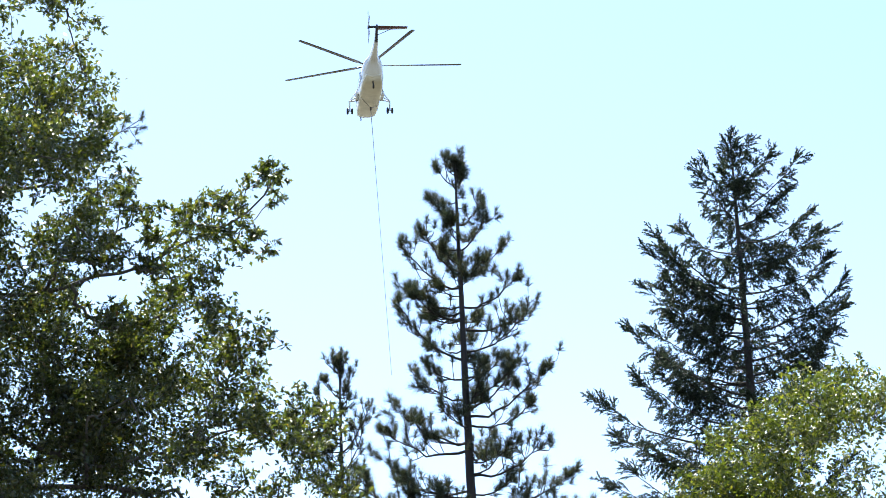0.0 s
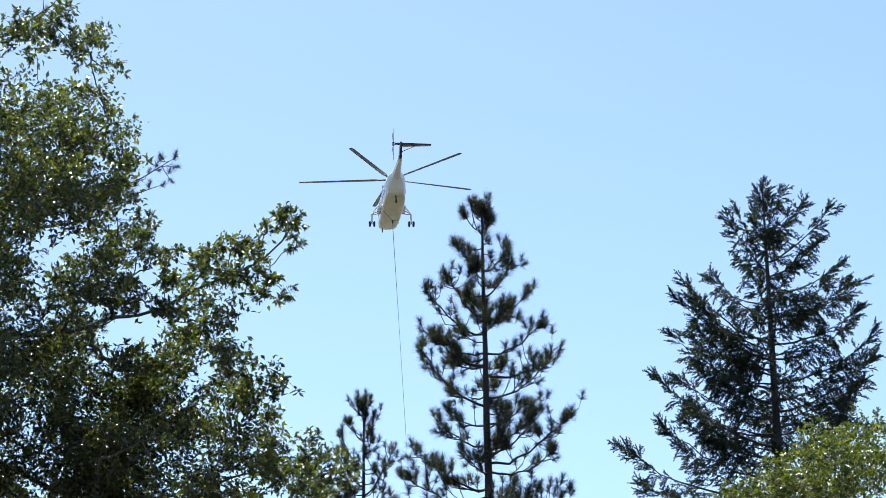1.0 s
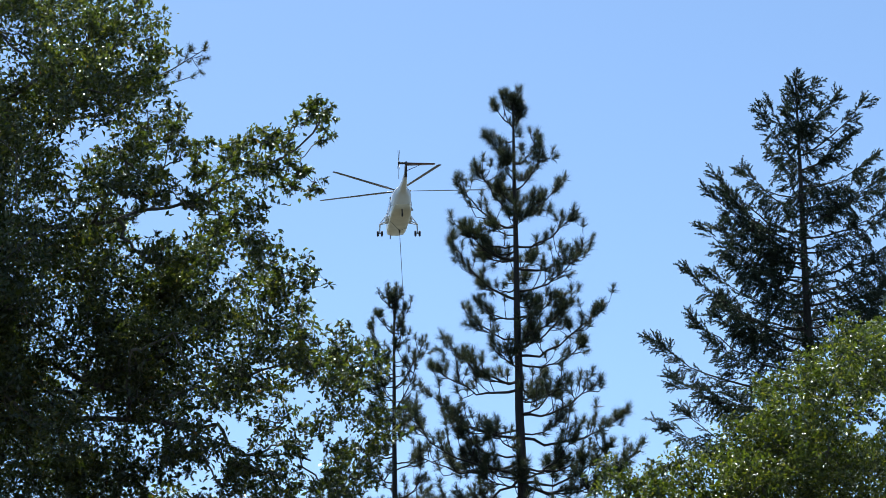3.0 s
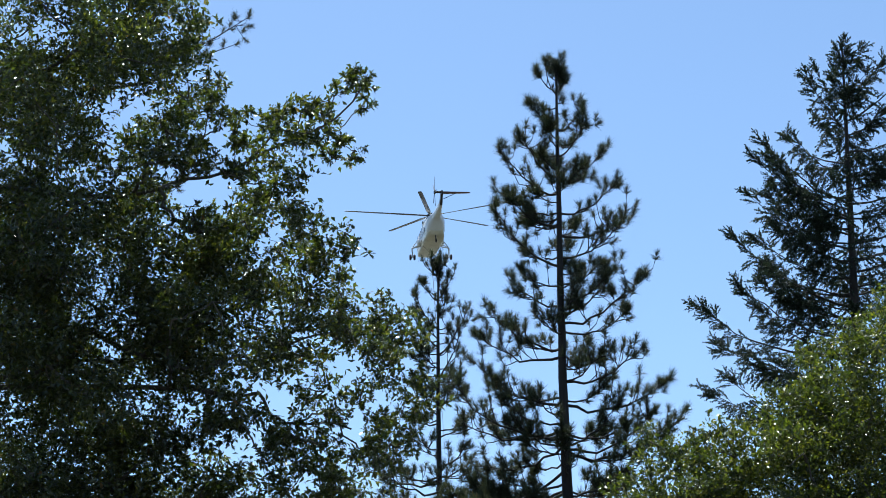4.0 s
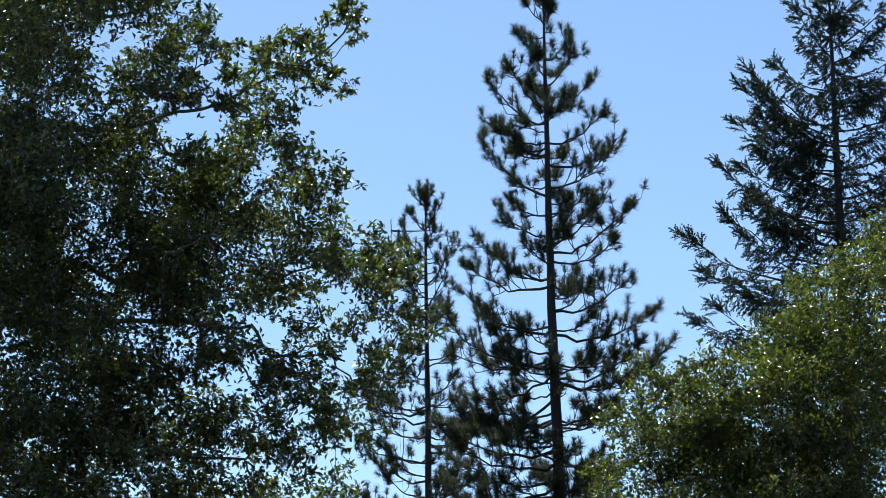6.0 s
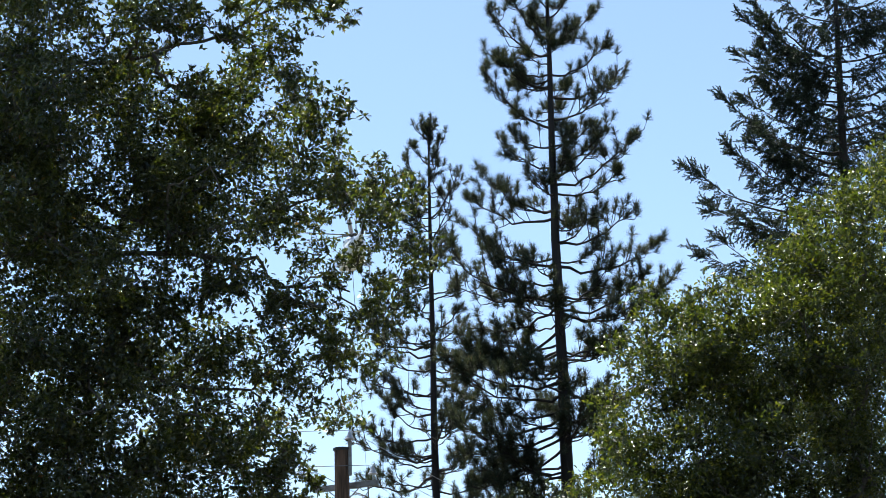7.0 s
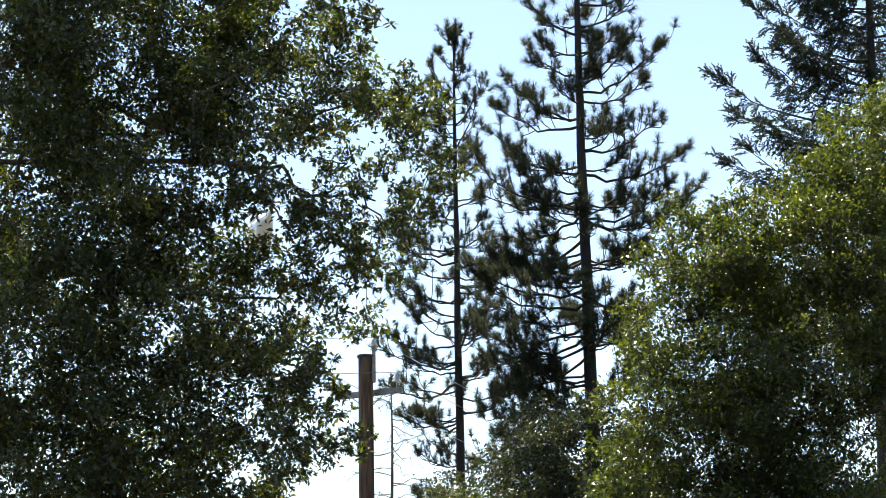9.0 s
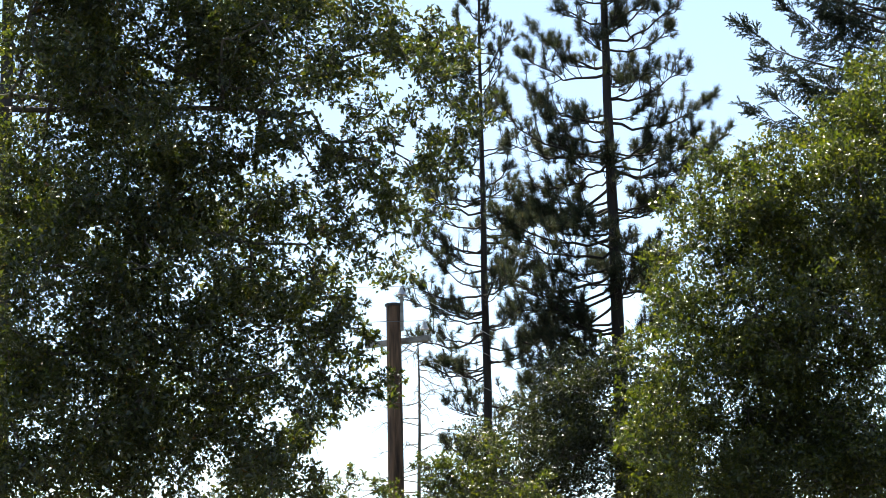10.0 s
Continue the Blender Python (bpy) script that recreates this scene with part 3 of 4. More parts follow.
        # plain small leaves fill the bunches
        k = int((0.9 if edge else 1.0) * small * math.pi * r * r / (0.34 * (leaf * 0.82) ** 2))
        near = hub[rng.integers(0, bunches, k)] + rng.normal(size=(k, 3)) * np.array([0.11, 0.11, 0.08]) * tight
        v3, f3 = spread_copies(INNER_V, INNER_F, near, frames_along(rng.normal(size=(k, 3)), rng), leaf * rng.uniform(0.6, 1.05, k))
        v3, f3 = picked(v3, f3, grown(near))
        v, f = merge([(v, f), (v2, f2), (v3, f3)])
        child("foliage", raw_mesh("foliage", v, f, leaf_mat, True), limb, "", "stuff")
    return tree


BIG_OAK_CROWN = [
    (-0.8, 15.6, 0.71), (-0.2, 15.6, 0.43), (0.1, 15.0, 0.43), (-0.6, 14.4, 0.86), (0.2, 14.3, 0.47), (0.3, 13.6, 0.47),
    (-0.6, 13.3, 0.79), (0.0, 12.8, 0.47), 
    (-0.5, 11.4, 0.86), (0.5, 11.4, 0.71), (1.5, 11.7, 0.47),
    (1.9, 11.4, 0.39), (2.4, 11.0, 0.35), (-0.2, 10.1, 0.86), (0.9, 10.3, 0.79), (1.9, 10.5, 0.55), (2.5, 10.5, 0.43),
    (3.1, 10.1, 0.43), (3.4, 9.9, 0.32), (1.6, 9.7, 0.55), (2.5, 9.8, 0.47), (-1.9, 14.8, 0.9), (-1.9, 13.2, 0.9), (-1.9, 11.6, 0.9)]
BIG_OAK_SKIRT = [
    (-2.3, 10.2, 0.84), (3.3, 9.0, 0.42), (3.1, 8.4, 0.36), (-2.2, 8.6, 0.91), (-1.1, 8.6, 0.84), (0.1, 8.4, 0.76),
    (1.1, 8.5, 0.46), (2.0, 8.2, 0.36), (2.5, 7.9, 0.38), (1.6, 7.6, 0.48), (2.1, 7.2, 0.42), (-1.9, 6.9, 0.91),
    (-0.6, 6.9, 0.84), (0.6, 6.9, 0.68), (1.5, 6.7, 0.53), (1.65, 6.3, 0.36), (-1.9, 5.4, 0.91), (-0.7, 5.4, 0.84),
    (0.4, 5.5, 0.68), (1.3, 5.7, 0.58), (1.7, 5.3, 0.36), (0.5, 4.5, 0.68), (-0.8, 4.2, 0.84), (-2.0, 4.2, 0.84),
    (1.3, 4.8, 0.28), (0.8, 4.1, 0.5), (0.2, 9.3, 0.6), (-1.0, 9.6, 0.7), (2.9, 9.2, 0.35)]
BIG_OAK_FILL = [
    (-1.5, 7.8, 0.8), (-0.4, 7.9, 0.7), (0.6, 7.6, 0.5), (0.0, 11.9, 0.45), (-1.3, 11.0, 0.7), (-1.4, 12.3, 0.6),
    (2.7, 9.4, 0.3), (2.2, 8.9, 0.33), (1.7, 8.7, 0.3), (2.85, 8.1, 0.3), (2.6, 8.4, 0.28), (2.3, 7.5, 0.3),
    (-1.2, 9.4, 0.6), (-2.1, 9.4, 0.7), (1.2, 9.2, 0.5), (0.4, 6.2, 0.5), (1.1, 7.9, 0.4), (-1.2, 6.2, 0.6),
    (-2.6, 8.0, 0.8), (-2.6, 6.2, 0.8), (-2.5, 5.0, 0.7), (-1.4, 4.8, 0.8), (-0.2, 4.8, 0.7), (0.6, 5.0, 0.45),
    (-2.6, 4.0, 0.8), (1.0, 6.2, 0.4), (-1.6, 10.6, 0.6),
    (0.9, 6.6, 0.42), (1.45, 6.1, 0.38), (0.1, 6.2, 0.5), (-0.6, 6.1, 0.55),
    (3.05, 7.9, 0.3), (3.25, 8.6, 0.3), (2.3, 5.4, 0.17),
    (-1.81, 10.29, 0.5), (-1.01, 10.46, 0.5), (-0.27, 10.17, 0.48), (0.18, 9.79, 0.48), (0.69, 11.06, 0.47), (0.7, 10.03, 0.47), (1.3, 10.68, 0.47), (-1.0, 11.49, 0.5), (-0.2, 12.1, 0.47), (0.36, 11.23, 0.5), (1.11, 11.42, 0.47), (-1.38, 10.21, 0.6)]
BIG_OAK_OUTER = [
    (0.56, 12.75, 0.26), (0.86, 13.02, 0.2), (0.68, 13.17, 0.12), (0.99, 12.65, 0.2), (1.25, 12.66, 0.24), (1.52, 12.8, 0.27), (1.83, 12.9, 0.3),
    (2.14, 12.92, 0.3), (2.37, 13.06, 0.2), (2.11, 12.56, 0.26), (1.76, 12.6, 0.26), (2.51, 13.28, 0.14), (2.67, 13.47, 0.1), (2.8, 13.64, 0.07),
    (2.65, 13.2, 0.1), (2.46, 12.77, 0.15), (2.58, 12.37, 0.1), (2.31, 12.36, 0.14), (1.41, 12.46, 0.18), (0.46, 12.41, 0.16), (1.16, 12.07, 0.27),
    (1.47, 11.97, 0.22), (0.3, 12.61, 0.2), (0.92, 12.35, 0.22), (0.97, 11.86, 0.28), (0.62, 12.01, 0.26), (1.32, 11.71, 0.28), (1.63, 11.65, 0.28),
    (1.79, 11.29, 0.34), (2.06, 11.1, 0.3), (2.25, 10.79, 0.28), (2.56, 10.4, 0.26), (1.89, 11.78, 0.15), (2.13, 11.47, 0.16), (2.44, 10.99, 0.15),
    (2.87, 10.17, 0.21), (3.25, 10.03, 0.2), (-1.67, 13.8, 0.56), (-0.99, 14.01, 0.56), (-0.22, 13.88, 0.45), (-1.84, 12.95, 0.45),
    (0.07, 13.39, 0.36), (0.32, 14, 0.22), (1.69, 5.98, 0.34), (1.98, 5.69, 0.28), (1.4, 5.54, 0.41), (1.76, 5.32, 0.28), (2.13, 5.98, 0.16),
    (1.1, 4.96, 0.45), (1.99, 6.28, 0.15), (2.08, 5.32, 0.15), (0.96, 4.31, 0.45), (1.35, 4.17, 0.27), (2.01, 8.01, 0.3), (1.71, 8.31, 0.27),
    (2.3, 7.63, 0.22), (1.41, 7.47, 0.38), (-1.39, 9.15, 0.56), (-0.72, 8.72, 0.6), (-1.4, 8.1, 0.64), (-0.32, 7.99, 0.6), (0.38, 8.46, 0.45),
    (0.63, 7.72, 0.53), (-0.87, 7.53, 0.6), (1.11, 8.48, 0.34), (1.34, 8.07, 0.32), (0.74, 8.77, 0.32), (1.71, 8.27, 0.26), (-1.76, 11.56, 0.45),
    (-1.77, 10.61, 0.45), (2.48, 9.8, 0.27), (2.77, 9.25, 0.26), (3.14, 8.79, 0.24), (2.38, 5.32, 0.12), (2.16, 8.63, 0.16), (2.6, 8.02, 0.18),
    (-2.33, 6.71, 0.49), (-2.17, 5.69, 0.49), (-1.48, 6.27, 0.49), (-0.83, 5.69, 0.49), (-1.52, 4.97, 0.53), (-2.21, 4.41, 0.49), (-0.67, 4.54, 0.49),
    (0.1, 5.25, 0.42), (-0.12, 6.13, 0.42), (2.33, 13.27, 0.14), (2.47, 13.15, 0.12), (1.59, 13.01, 0.16), (1.98, 13.12, 0.16), (-1.24, 16.13, 0.42),
    (-0.76, 15.98, 0.34), (-1.29, 15.54, 0.42), (-0.4, 15.82, 0.27), (-1.02, 16.47, 0.27), (-1.95, 16.12, 0.49), (-0.62, 16.31, 0.2)]
BIG_OAK_OPENINGS = [
    (1.84, 8.96, 0.46, 0.13), (2.39, 9.2, 0.2, 0.16), (2.69, 9.61, 0.15, 0.07), (2.86, 11.42, 0.46, 0.71), (2, 12.13, 0.34, 0.09),
    (0.36, 12.85, 0.12, 0.07), (0.38, 12.09, 0.16, 0.07), (-0.82, 10.65, 0.12, 0.07), (-1.59, 12.55, 0.1, 0.16), (1.68, 4.63, 0.33, 0.26),
    (-2.36, 4.69, 0.18, 0.1), (-1.45, 7.16, 0.07, 0.09), (0.24, 7.69, 0.1, 0.1), (-1.93, 8.05, 0.09, 0.15)]
BIG_OAK_LIMBS = [
    [(-1.56, 12.06), (-1.19, 11.97), (-0.58, 11.92), (-0.13, 11.93), (0.16, 12.15), (0.54, 12.29), (1.14, 12.45), (1.75, 12.77), (2.22, 13.13), (2.76, 13.62)],
    [(-0.74, 9.18), (0.35, 9.22), (0.94, 9.12), (1.32, 9.06), (1.62, 8.88), (2.14, 8.67), (2.59, 8.6)],
    [(-1.45, 10.08), (-0.4, 9.69), (0.56, 9.46), (1.23, 9.56), (1.82, 9.74), (2.42, 9.84)],
    [(-2.7, 9.25), (-1.2, 9.42), (0.2, 9.9), (1.2, 10.4)],
    [(-1.9, 5.84), (-1.2, 5.91), (0.2, 5.6), (1.2, 5.6)],
    [(-2.0, 7.7), (-0.49, 7.61), (0.82, 7.25), (1.41, 7.17)],
    [(-2.1, 13.6), (-1.5, 13.8), (-0.4, 14.5), (0.0, 15.4)]]
oak(-8.0, 26.5, "oak_tree", BIG_OAK_CROWN + BIG_OAK_SKIRT + BIG_OAK_FILL + BIG_OAK_OUTER, (-4.3, 0.6), 13.0, 0.42, OAK, 31,
    "big oak with dense glossy dark olive leaves", ways=BIG_OAK_LIMBS, openings=BIG_OAK_OPENINGS, leaf=0.094, cover=0.27, small=1.2, inner=0.5)
RIGHT_OAK_CROWN = [
    (-0.6, 6.2, 0.6), (-0.4, 7.4, 0.5), (-0.1, 7.91, 0.6), (0.83, 8.2, 0.6), (1.16, 7.17, 0.6), (-1.2, 7.38, 0.6), (0.9, 9.9, 0.61), (0.3, 9.4, 0.69),
    (-0.5, 8.9, 0.61), (-1.1, 9, 0.43), (-1.6, 9.2, 0.33), (-1.6, 8.3, 0.61), (-2.2, 7.9, 0.45), (-0.8, 8, 0.87), (0.3, 8.1, 0.95), (-2, 7.1, 0.61),
    (-0.9, 6.8, 0.95), (0.2, 6.8, 1), (-2.2, 6.2, 0.61), (-2.3, 5.4, 0.69), (-1.1, 5.5, 0.95), (0.1, 5.4, 1), (-2.2, 4.6, 0.69), (-1, 4.4, 0.95),
    (0.1, 4.3, 1), (2.8, 11.4, 0.6), (2.1, 10.8, 0.6), (3, 10.5, 0.8), (1.2, 10.3, 0.5), (1.6, 9.4, 0.8), (1.6, 8, 0.9), (1.5, 6.5, 0.9),
    (2.8, 9, 0.9), (1.4, 5, 0.9), (-1.73, 8.65, 0.37), (-1.21, 8.93, 0.42), (-1.46, 9.18, 0.26), (-0.78, 9.26, 0.37), (-0.38, 8.9, 0.49),
    (0.15, 9.56, 0.4), (0.68, 10.06, 0.4), (1.12, 10.48, 0.37), (1.56, 10.9, 0.37), (-1.07, 8.41, 0.44), (1.91, 11.15, 0.37), (0.2, 8.96, 0.58),
    (1.06, 9.52, 0.67), (-2.11, 8.41, 0.23), (-2.06, 6.89, 0.53), (-2.17, 6.13, 0.62), (-2.29, 5.3, 0.66), (-2.33, 4.48, 0.66), (-1.26, 6.17, 0.75),
    (-1.23, 5.17, 0.79), (-1.35, 4.36, 0.75), (-0.19, 6.29, 0.79), (-0.17, 5.29, 0.84), (-0.3, 4.4, 0.79), (0.68, 6.08, 0.75), (0.7, 5.09, 0.79),
    (0.57, 4.29, 0.79), (0.04, 7.45, 0.62), (-0.75, 8.18, 0.53), (0.82, 8.26, 0.62), (-0.65, 8.48, 0.53), (0.61, 8.86, 0.62), (1.68, 10.1, 0.53),
    (1.78, 9.15, 0.62)]
oak(9.0, 30.5, "oak_tree", RIGHT_OAK_CROWN, (2.4, 0.5), 5.5, 0.38, OAK_BRIGHT, 32,
    "broad oak with sunlit yellow-green leaves", leaf=0.086, cover=0.26, inner=0.65, small=1.15)
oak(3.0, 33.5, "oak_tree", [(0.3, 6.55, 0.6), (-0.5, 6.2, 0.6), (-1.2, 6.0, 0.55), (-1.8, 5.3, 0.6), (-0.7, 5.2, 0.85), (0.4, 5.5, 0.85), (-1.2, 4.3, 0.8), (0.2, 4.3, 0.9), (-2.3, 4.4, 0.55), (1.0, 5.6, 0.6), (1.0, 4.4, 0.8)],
    (-0.6, 0.4), 3.4, 0.2, OAK_SHADED, 33, "small oak below the tall pine, leaves darkened for its shade", leaf=0.075, cover=0.2, inner=1.6, small=1.2, leaf_parts=120)
oak(0.0, 28.0, "bush", [(-1.98, 4.23, 0.22), (-2.29, 4.29, 0.2), (-1.53, 4.23, 0.19), (-0.92, 4.49, 0.25), (-0.3, 4.88, 0.25), (-0.08, 4.62, 0.3), (-0.62, 4.29, 0.3), (0.14, 4.27, 0.33), (0.59, 4.17, 0.3), (-0.5, 4.5, 0.3), (-0.8, 4.2, 0.34), (-0.25, 4.15, 0.36), (0.4, 3.8, 0.36), (-2.0, 4.0, 0.3), (-1.5, 3.95, 0.3), (-0.6, 3.6, 0.55), (0.3, 3.3, 0.5), (-1.6, 3.4, 0.5)],
    (-0.6, 0.2), 2.6, 0.1, OAK_BRIGHT, 34, "tall pale green leafy bush in front of the pole", leaf=0.064, cover=0.4, leaf_parts=120, depth=0.4, category="bush")


# ---- helicopter ----
def loft(sections, sides=20, power=3.2):
    """A hull along y: sections (y, half width, bottom, top), rounded like a box."""
    bm = bmesh.new()
    rings = []
    for y, w, z0, z1 in sections:
        ring = []
        for k in range(sides):
            a = 2 * math.pi * (k + 0.5) / sides
            c, s = math.cos(a), math.sin(a)
            x = w * math.copysign(abs(c) ** (2 / power), c)
            z = (z0 + z1) / 2 + (z1 - z0) / 2 * math.copysign(abs(s) ** (2 / power), s)
            ring.append(bm.verts.new((x, y, z)))
        rings.append(ring)
    for a, b in zip(rings, rings[1:]):
        for k in range(sides):
            bm.faces.new((a[k], a[(k + 1) % sides], b[(k + 1) % sides], b[k]))
    bm.faces.new(rings[0][::-1])
    bm.faces.new(rings[-1])
    bmesh.ops.recalc_face_normals(bm, faces=bm.faces)
    for fc in bm.faces:
        fc.smooth = True
    return bm


def box(cx, cy, cz, sx, sy, sz, bevel=0.02, m=None):
    bm = bmesh.new()
    bmesh.ops.create_cube(bm, size=1.0, matrix=(m or Matrix()) @ Matrix.Translation((cx, cy, cz)) @ Matrix.Diagonal((sx, sy, sz, 1)))
    if bevel:
        bmesh.ops.bevel(bm, geom=bm.edges[:], offset=bevel, segments=2, affect="EDGES")
    return bm


def rod(name, a, b, r, mat, parent, label="", r2=None, sides=8):
    v, f = tube(np.array([a, b], float), (r, r2 if r2 is not None else r), sides)
    return child(name, raw_mesh(name, v, f, mat, True), parent, label)


def disc(name, centre, axis, r, w, mat, parent, sides=20, bevel=0.04, label=""):
    bm = bmesh.new()
    bmesh.ops.create_cone(bm, cap_ends=True, segments=sides, radius1=r, radius2=r, depth=w)
    bmesh.ops.bevel(bm, geom=[e for e in bm.edges if len(e.link_faces) == 2 and abs(e.calc_face_angle(0)) > 0.8], offset=bevel, segments=2, affect="EDGES")
    q = Vector((0, 0, 1)).rotation_difference(Vector(axis))
    bmesh.ops.transform(bm, matrix=Matrix.Translation(centre) @ q.to_matrix().to_4x4(), verts=bm.verts)
    return part(name, bm, mat, parent, label)


def make_helicopter():
    heli = new("helicopter")
    tagged(heli, "white heavy helicopter, belly tinted for ground bounce, carrying a long line", "helicopter")
    hull = part("fuselage", loft([(6.9, 0.35, -2.8, -2.2), (6.5, 0.75, -3.15, -1.75), (5.6, 1.0, -3.3, -1.25), (4.2, 1.08, -3.36, -1.02), (0, 1.1, -3.4, -1.05),
                                  (-2.6, 1.08, -3.36, -1.05), (-3.9, 1.03, -3.2, -1.05), (-4.6, 0.95, -2.85, -1.05), (-5.15, 0.8, -2.4, -1.05), (-5.5, 0.58, -2.0, -1.03), (-5.9, 0.42, -1.75, -1.0),
                                  (-7.2, 0.33, -1.6, -0.95), (-8.9, 0.22, -1.4, -0.85), (-9.9, 0.15, -1.2, -0.75)]), WHITE, heli, "white painted fuselage and tail boom")
    # shell over the hull's underside, coloured as if lit from the ground
    belly = part("belly", loft([(6.4, 0.55, -3.24, -2.9), (5.6, 0.93, -3.39, -2.8), (4.2, 1.05, -3.45, -2.8), (0, 1.09, -3.5, -2.8), (-2.6, 1.07, -3.46, -2.8),
                                (-3.9, 0.97, -3.3, -2.75), (-4.7, 0.7, -2.86, -2.5)], 20, 4.0), BOUNCE_CREAM, hull, "boat-shaped belly tinted cream for light off the ground")
    part("engine_cowling", loft([(3.6, 0.35, -1.2, -0.75), (3.0, 0.72, -1.2, -0.5), (1.2, 0.82, -1.2, -0.32), (-0.8, 0.8, -1.2, -0.35), (-2.6, 0.6, -1.2, -0.6), (-3.6, 0.3, -1.2, -0.85)]), WHITE, heli)
    for s in (-1, 1):
        part("exhaust", box(s * 0.86, 0.2, -0.72, 0.14, 0.5, 0.24, 0.05), DARK, heli)
        for y in (3.4, 2.1, 0.8, -0.5, -1.8):
            part("side_window", box(s * 1.085, y, -1.75, 0.03, 0.52, 0.46, 0.012), GLASS_DARK, heli)
        part("stripe", box(s * 1.09, 0.4, -2.3, 0.028, 7.4, 0.42, 0.01), GREY, heli)
        part("sponson", loft([(1.9, 0.1, -3.05, -2.75), (1.4, 0.22, -3.15, -2.6), (0.4, 0.22, -3.15, -2.6), (-0.2, 0.1, -3.05, -2.75)]), WHITE, heli).location.x = s * 1.25
        part("fuel_vent", box(s * 0.72, -2.9, -0.95, 0.12, 0.7, 0.22, 0.04), GREY, heli)
    # tail pylon, stabiliser and tail rotor
    bm = bmesh.new()
    prof = [(-8.9, -1.2), (-9.9, -1.28), (-11.0, -0.28), (-11.0, 0.02), (-10.1, 0.02), (-9.5, -0.75)]
    for s in (-1, 1):
        ring = [bm.verts.new((s * (0.13 if z < -0.5 else 0.09), y, z)) for y, z in prof]
        bm.faces.new(ring if s > 0 else ring[::-1])
    bm.verts.ensure_lookup_table()
    for k in range(6):
        bm.faces.new((bm.verts[k], bm.verts[(k + 1) % 6], bm.verts[6 + (k + 1) % 6], bm.verts[6 + k]))
    bmesh.ops.recalc_face_normals(bm, faces=bm.faces)
    part("tail_pylon", bm, DARK, heli, "dark tail pylon")
    bm = bmesh.new()
    top = []
    for x, y0, y1, h in ((0.05, -11.0, -9.75, 0.09), (2.95, -10.75, -10.1, 0.05)):
        top.append([bm.verts.new((x, y, -0.1 + dz)) for y, dz in ((y0, 0), ((y0 + y1) / 2, h), (y1, 0), ((y0 + y1) / 2, -h))])
    for k in range(4):
        bm.faces.new((top[0][k], top[0][(k + 1) % 4], top[1][(k + 1) % 4], top[1][k]))
    bm.faces.new(top[0][::-1])
    bm.faces.new(top[1])
    bmesh.ops.recalc_face_normals(bm, faces=bm.faces)
    part("stabiliser", bm, DARK_RED, heli, "dark red stabiliser on one side")
    rod("stabiliser_strut", (0.08, -10.2, -0.75), (1.5, -10.3, -0.14), 0.03, DARK, heli)
    rod("tail_rotor_shaft", (-0.05, -10.7, -0.1), (-0.75, -10.7, -0.1), 0.12, DARK, heli)
    tail_rotor = disc("tail_rotor", (0, 0, 0), (1, 0, 0), 0.2, 0.18, DARK, heli, bevel=0.03)
    for k in range(5):
        m = Matrix.Rotation(radians(72 * k), 4, "X")
        part("tail_blade", box(0, 0, 0.9, 0.035, 0.18, 1.4, 0.012, m), BLADE, tail_rotor)
    # main rotor
    rod("mast", (0, 0, -0.6), (0, 0, 0.1), 0.16, DARK, heli)
    rotor = disc("main_rotor", (0, 0, 0), (0, 0, 1), 0.42, 0.26, DARK, heli, bevel=0.06)
    disc("beanie", (0, 0, 0.25), (0, 0, 1), 0.3, 0.12, WHITE, rotor, bevel=0.04)
    for k in range(5):
        m = Matrix.Rotation(radians(72 * k), 4, "Z") @ Matrix.Rotation(radians(-2.1), 4, "Y")
        bm = bmesh.new()
        rings = []
        for x, c, tw in ((1.3, 0.3, 9), (1.7, 0.46, 8), (5.0, 0.46, 4), (9.2, 0.46, 0), (9.45, 0.36, 0)):
            ring = []
            for yy, zz in ((0.5, 0.0), (0.25, 0.035), (-0.5, 0.0), (0.25, -0.025)):
                y = yy * c
                ring.append(bm.verts.new(m @ Vector((x, y * math.cos(radians(tw)), zz + y * math.sin(radians(tw))))))
            rings.append(ring)
        for a, b in zip(rings, rings[1:]):
            for j in range(4):
                bm.faces.new((a[j], a[(j + 1) % 4], b[(j + 1) % 4], b[j]))
        bm.faces.new(rings[0][::-1])
        bm.faces.new(rings[-1])
        bmesh.ops.recalc_face_normals(bm, faces=bm.faces)
        part("rotor_blade", bm, BLADE, rotor)
        p0, p1 = m @ Vector((0.3, 0, 0)), m @ Vector((1.35, 0, 0))
        rod("blade_cuff", p0, p1, 0.09, DARK, rotor)
    # landing gear
    for s in (-1, 1):
        gear = disc("landing_gear", (s * 2.0, 0.9, -3.62), (0, 0, 1), 0.09, 0.5, WHITE, heli, bevel=0.02)
        rod("strut", (s * 1.0, 0.9, -2.0), (s * 2.0, 0.9, -3.4), 0.055, WHITE, gear)
        rod("strut", (s * 1.05, 1.5, -3.1), (s * 2.0, 0.95, -3.42), 0.06, WHITE, gear)
        rod("strut", (s * 1.05, 0.2, -3.1), (s * 2.0, 0.85, -3.42), 0.06, WHITE, gear)
        rod("oleo", (s * 2.0, 0.9, -3.8), (s * 2.0, 0.9, -4.42), 0.065, STEEL, gear)
        rod("axle", (s * 2.0 - 0.3, 0.9, -4.42), (s * 2.0 + 0.3, 0.9, -4.42), 0.05, STEEL, gear)
        for d in (-0.22, 0.22):
            disc("wheel", (s * 2.0 + d, 0.9, -4.42), (1, 0, 0), 0.33, 0.2, RUBBER, gear, bevel=0.06)
    tail_wheel = rod("tail_wheel_strut", (0, -4.1, -3.0), (0, -4.4, -3.75), 0.07, DARK, heli)
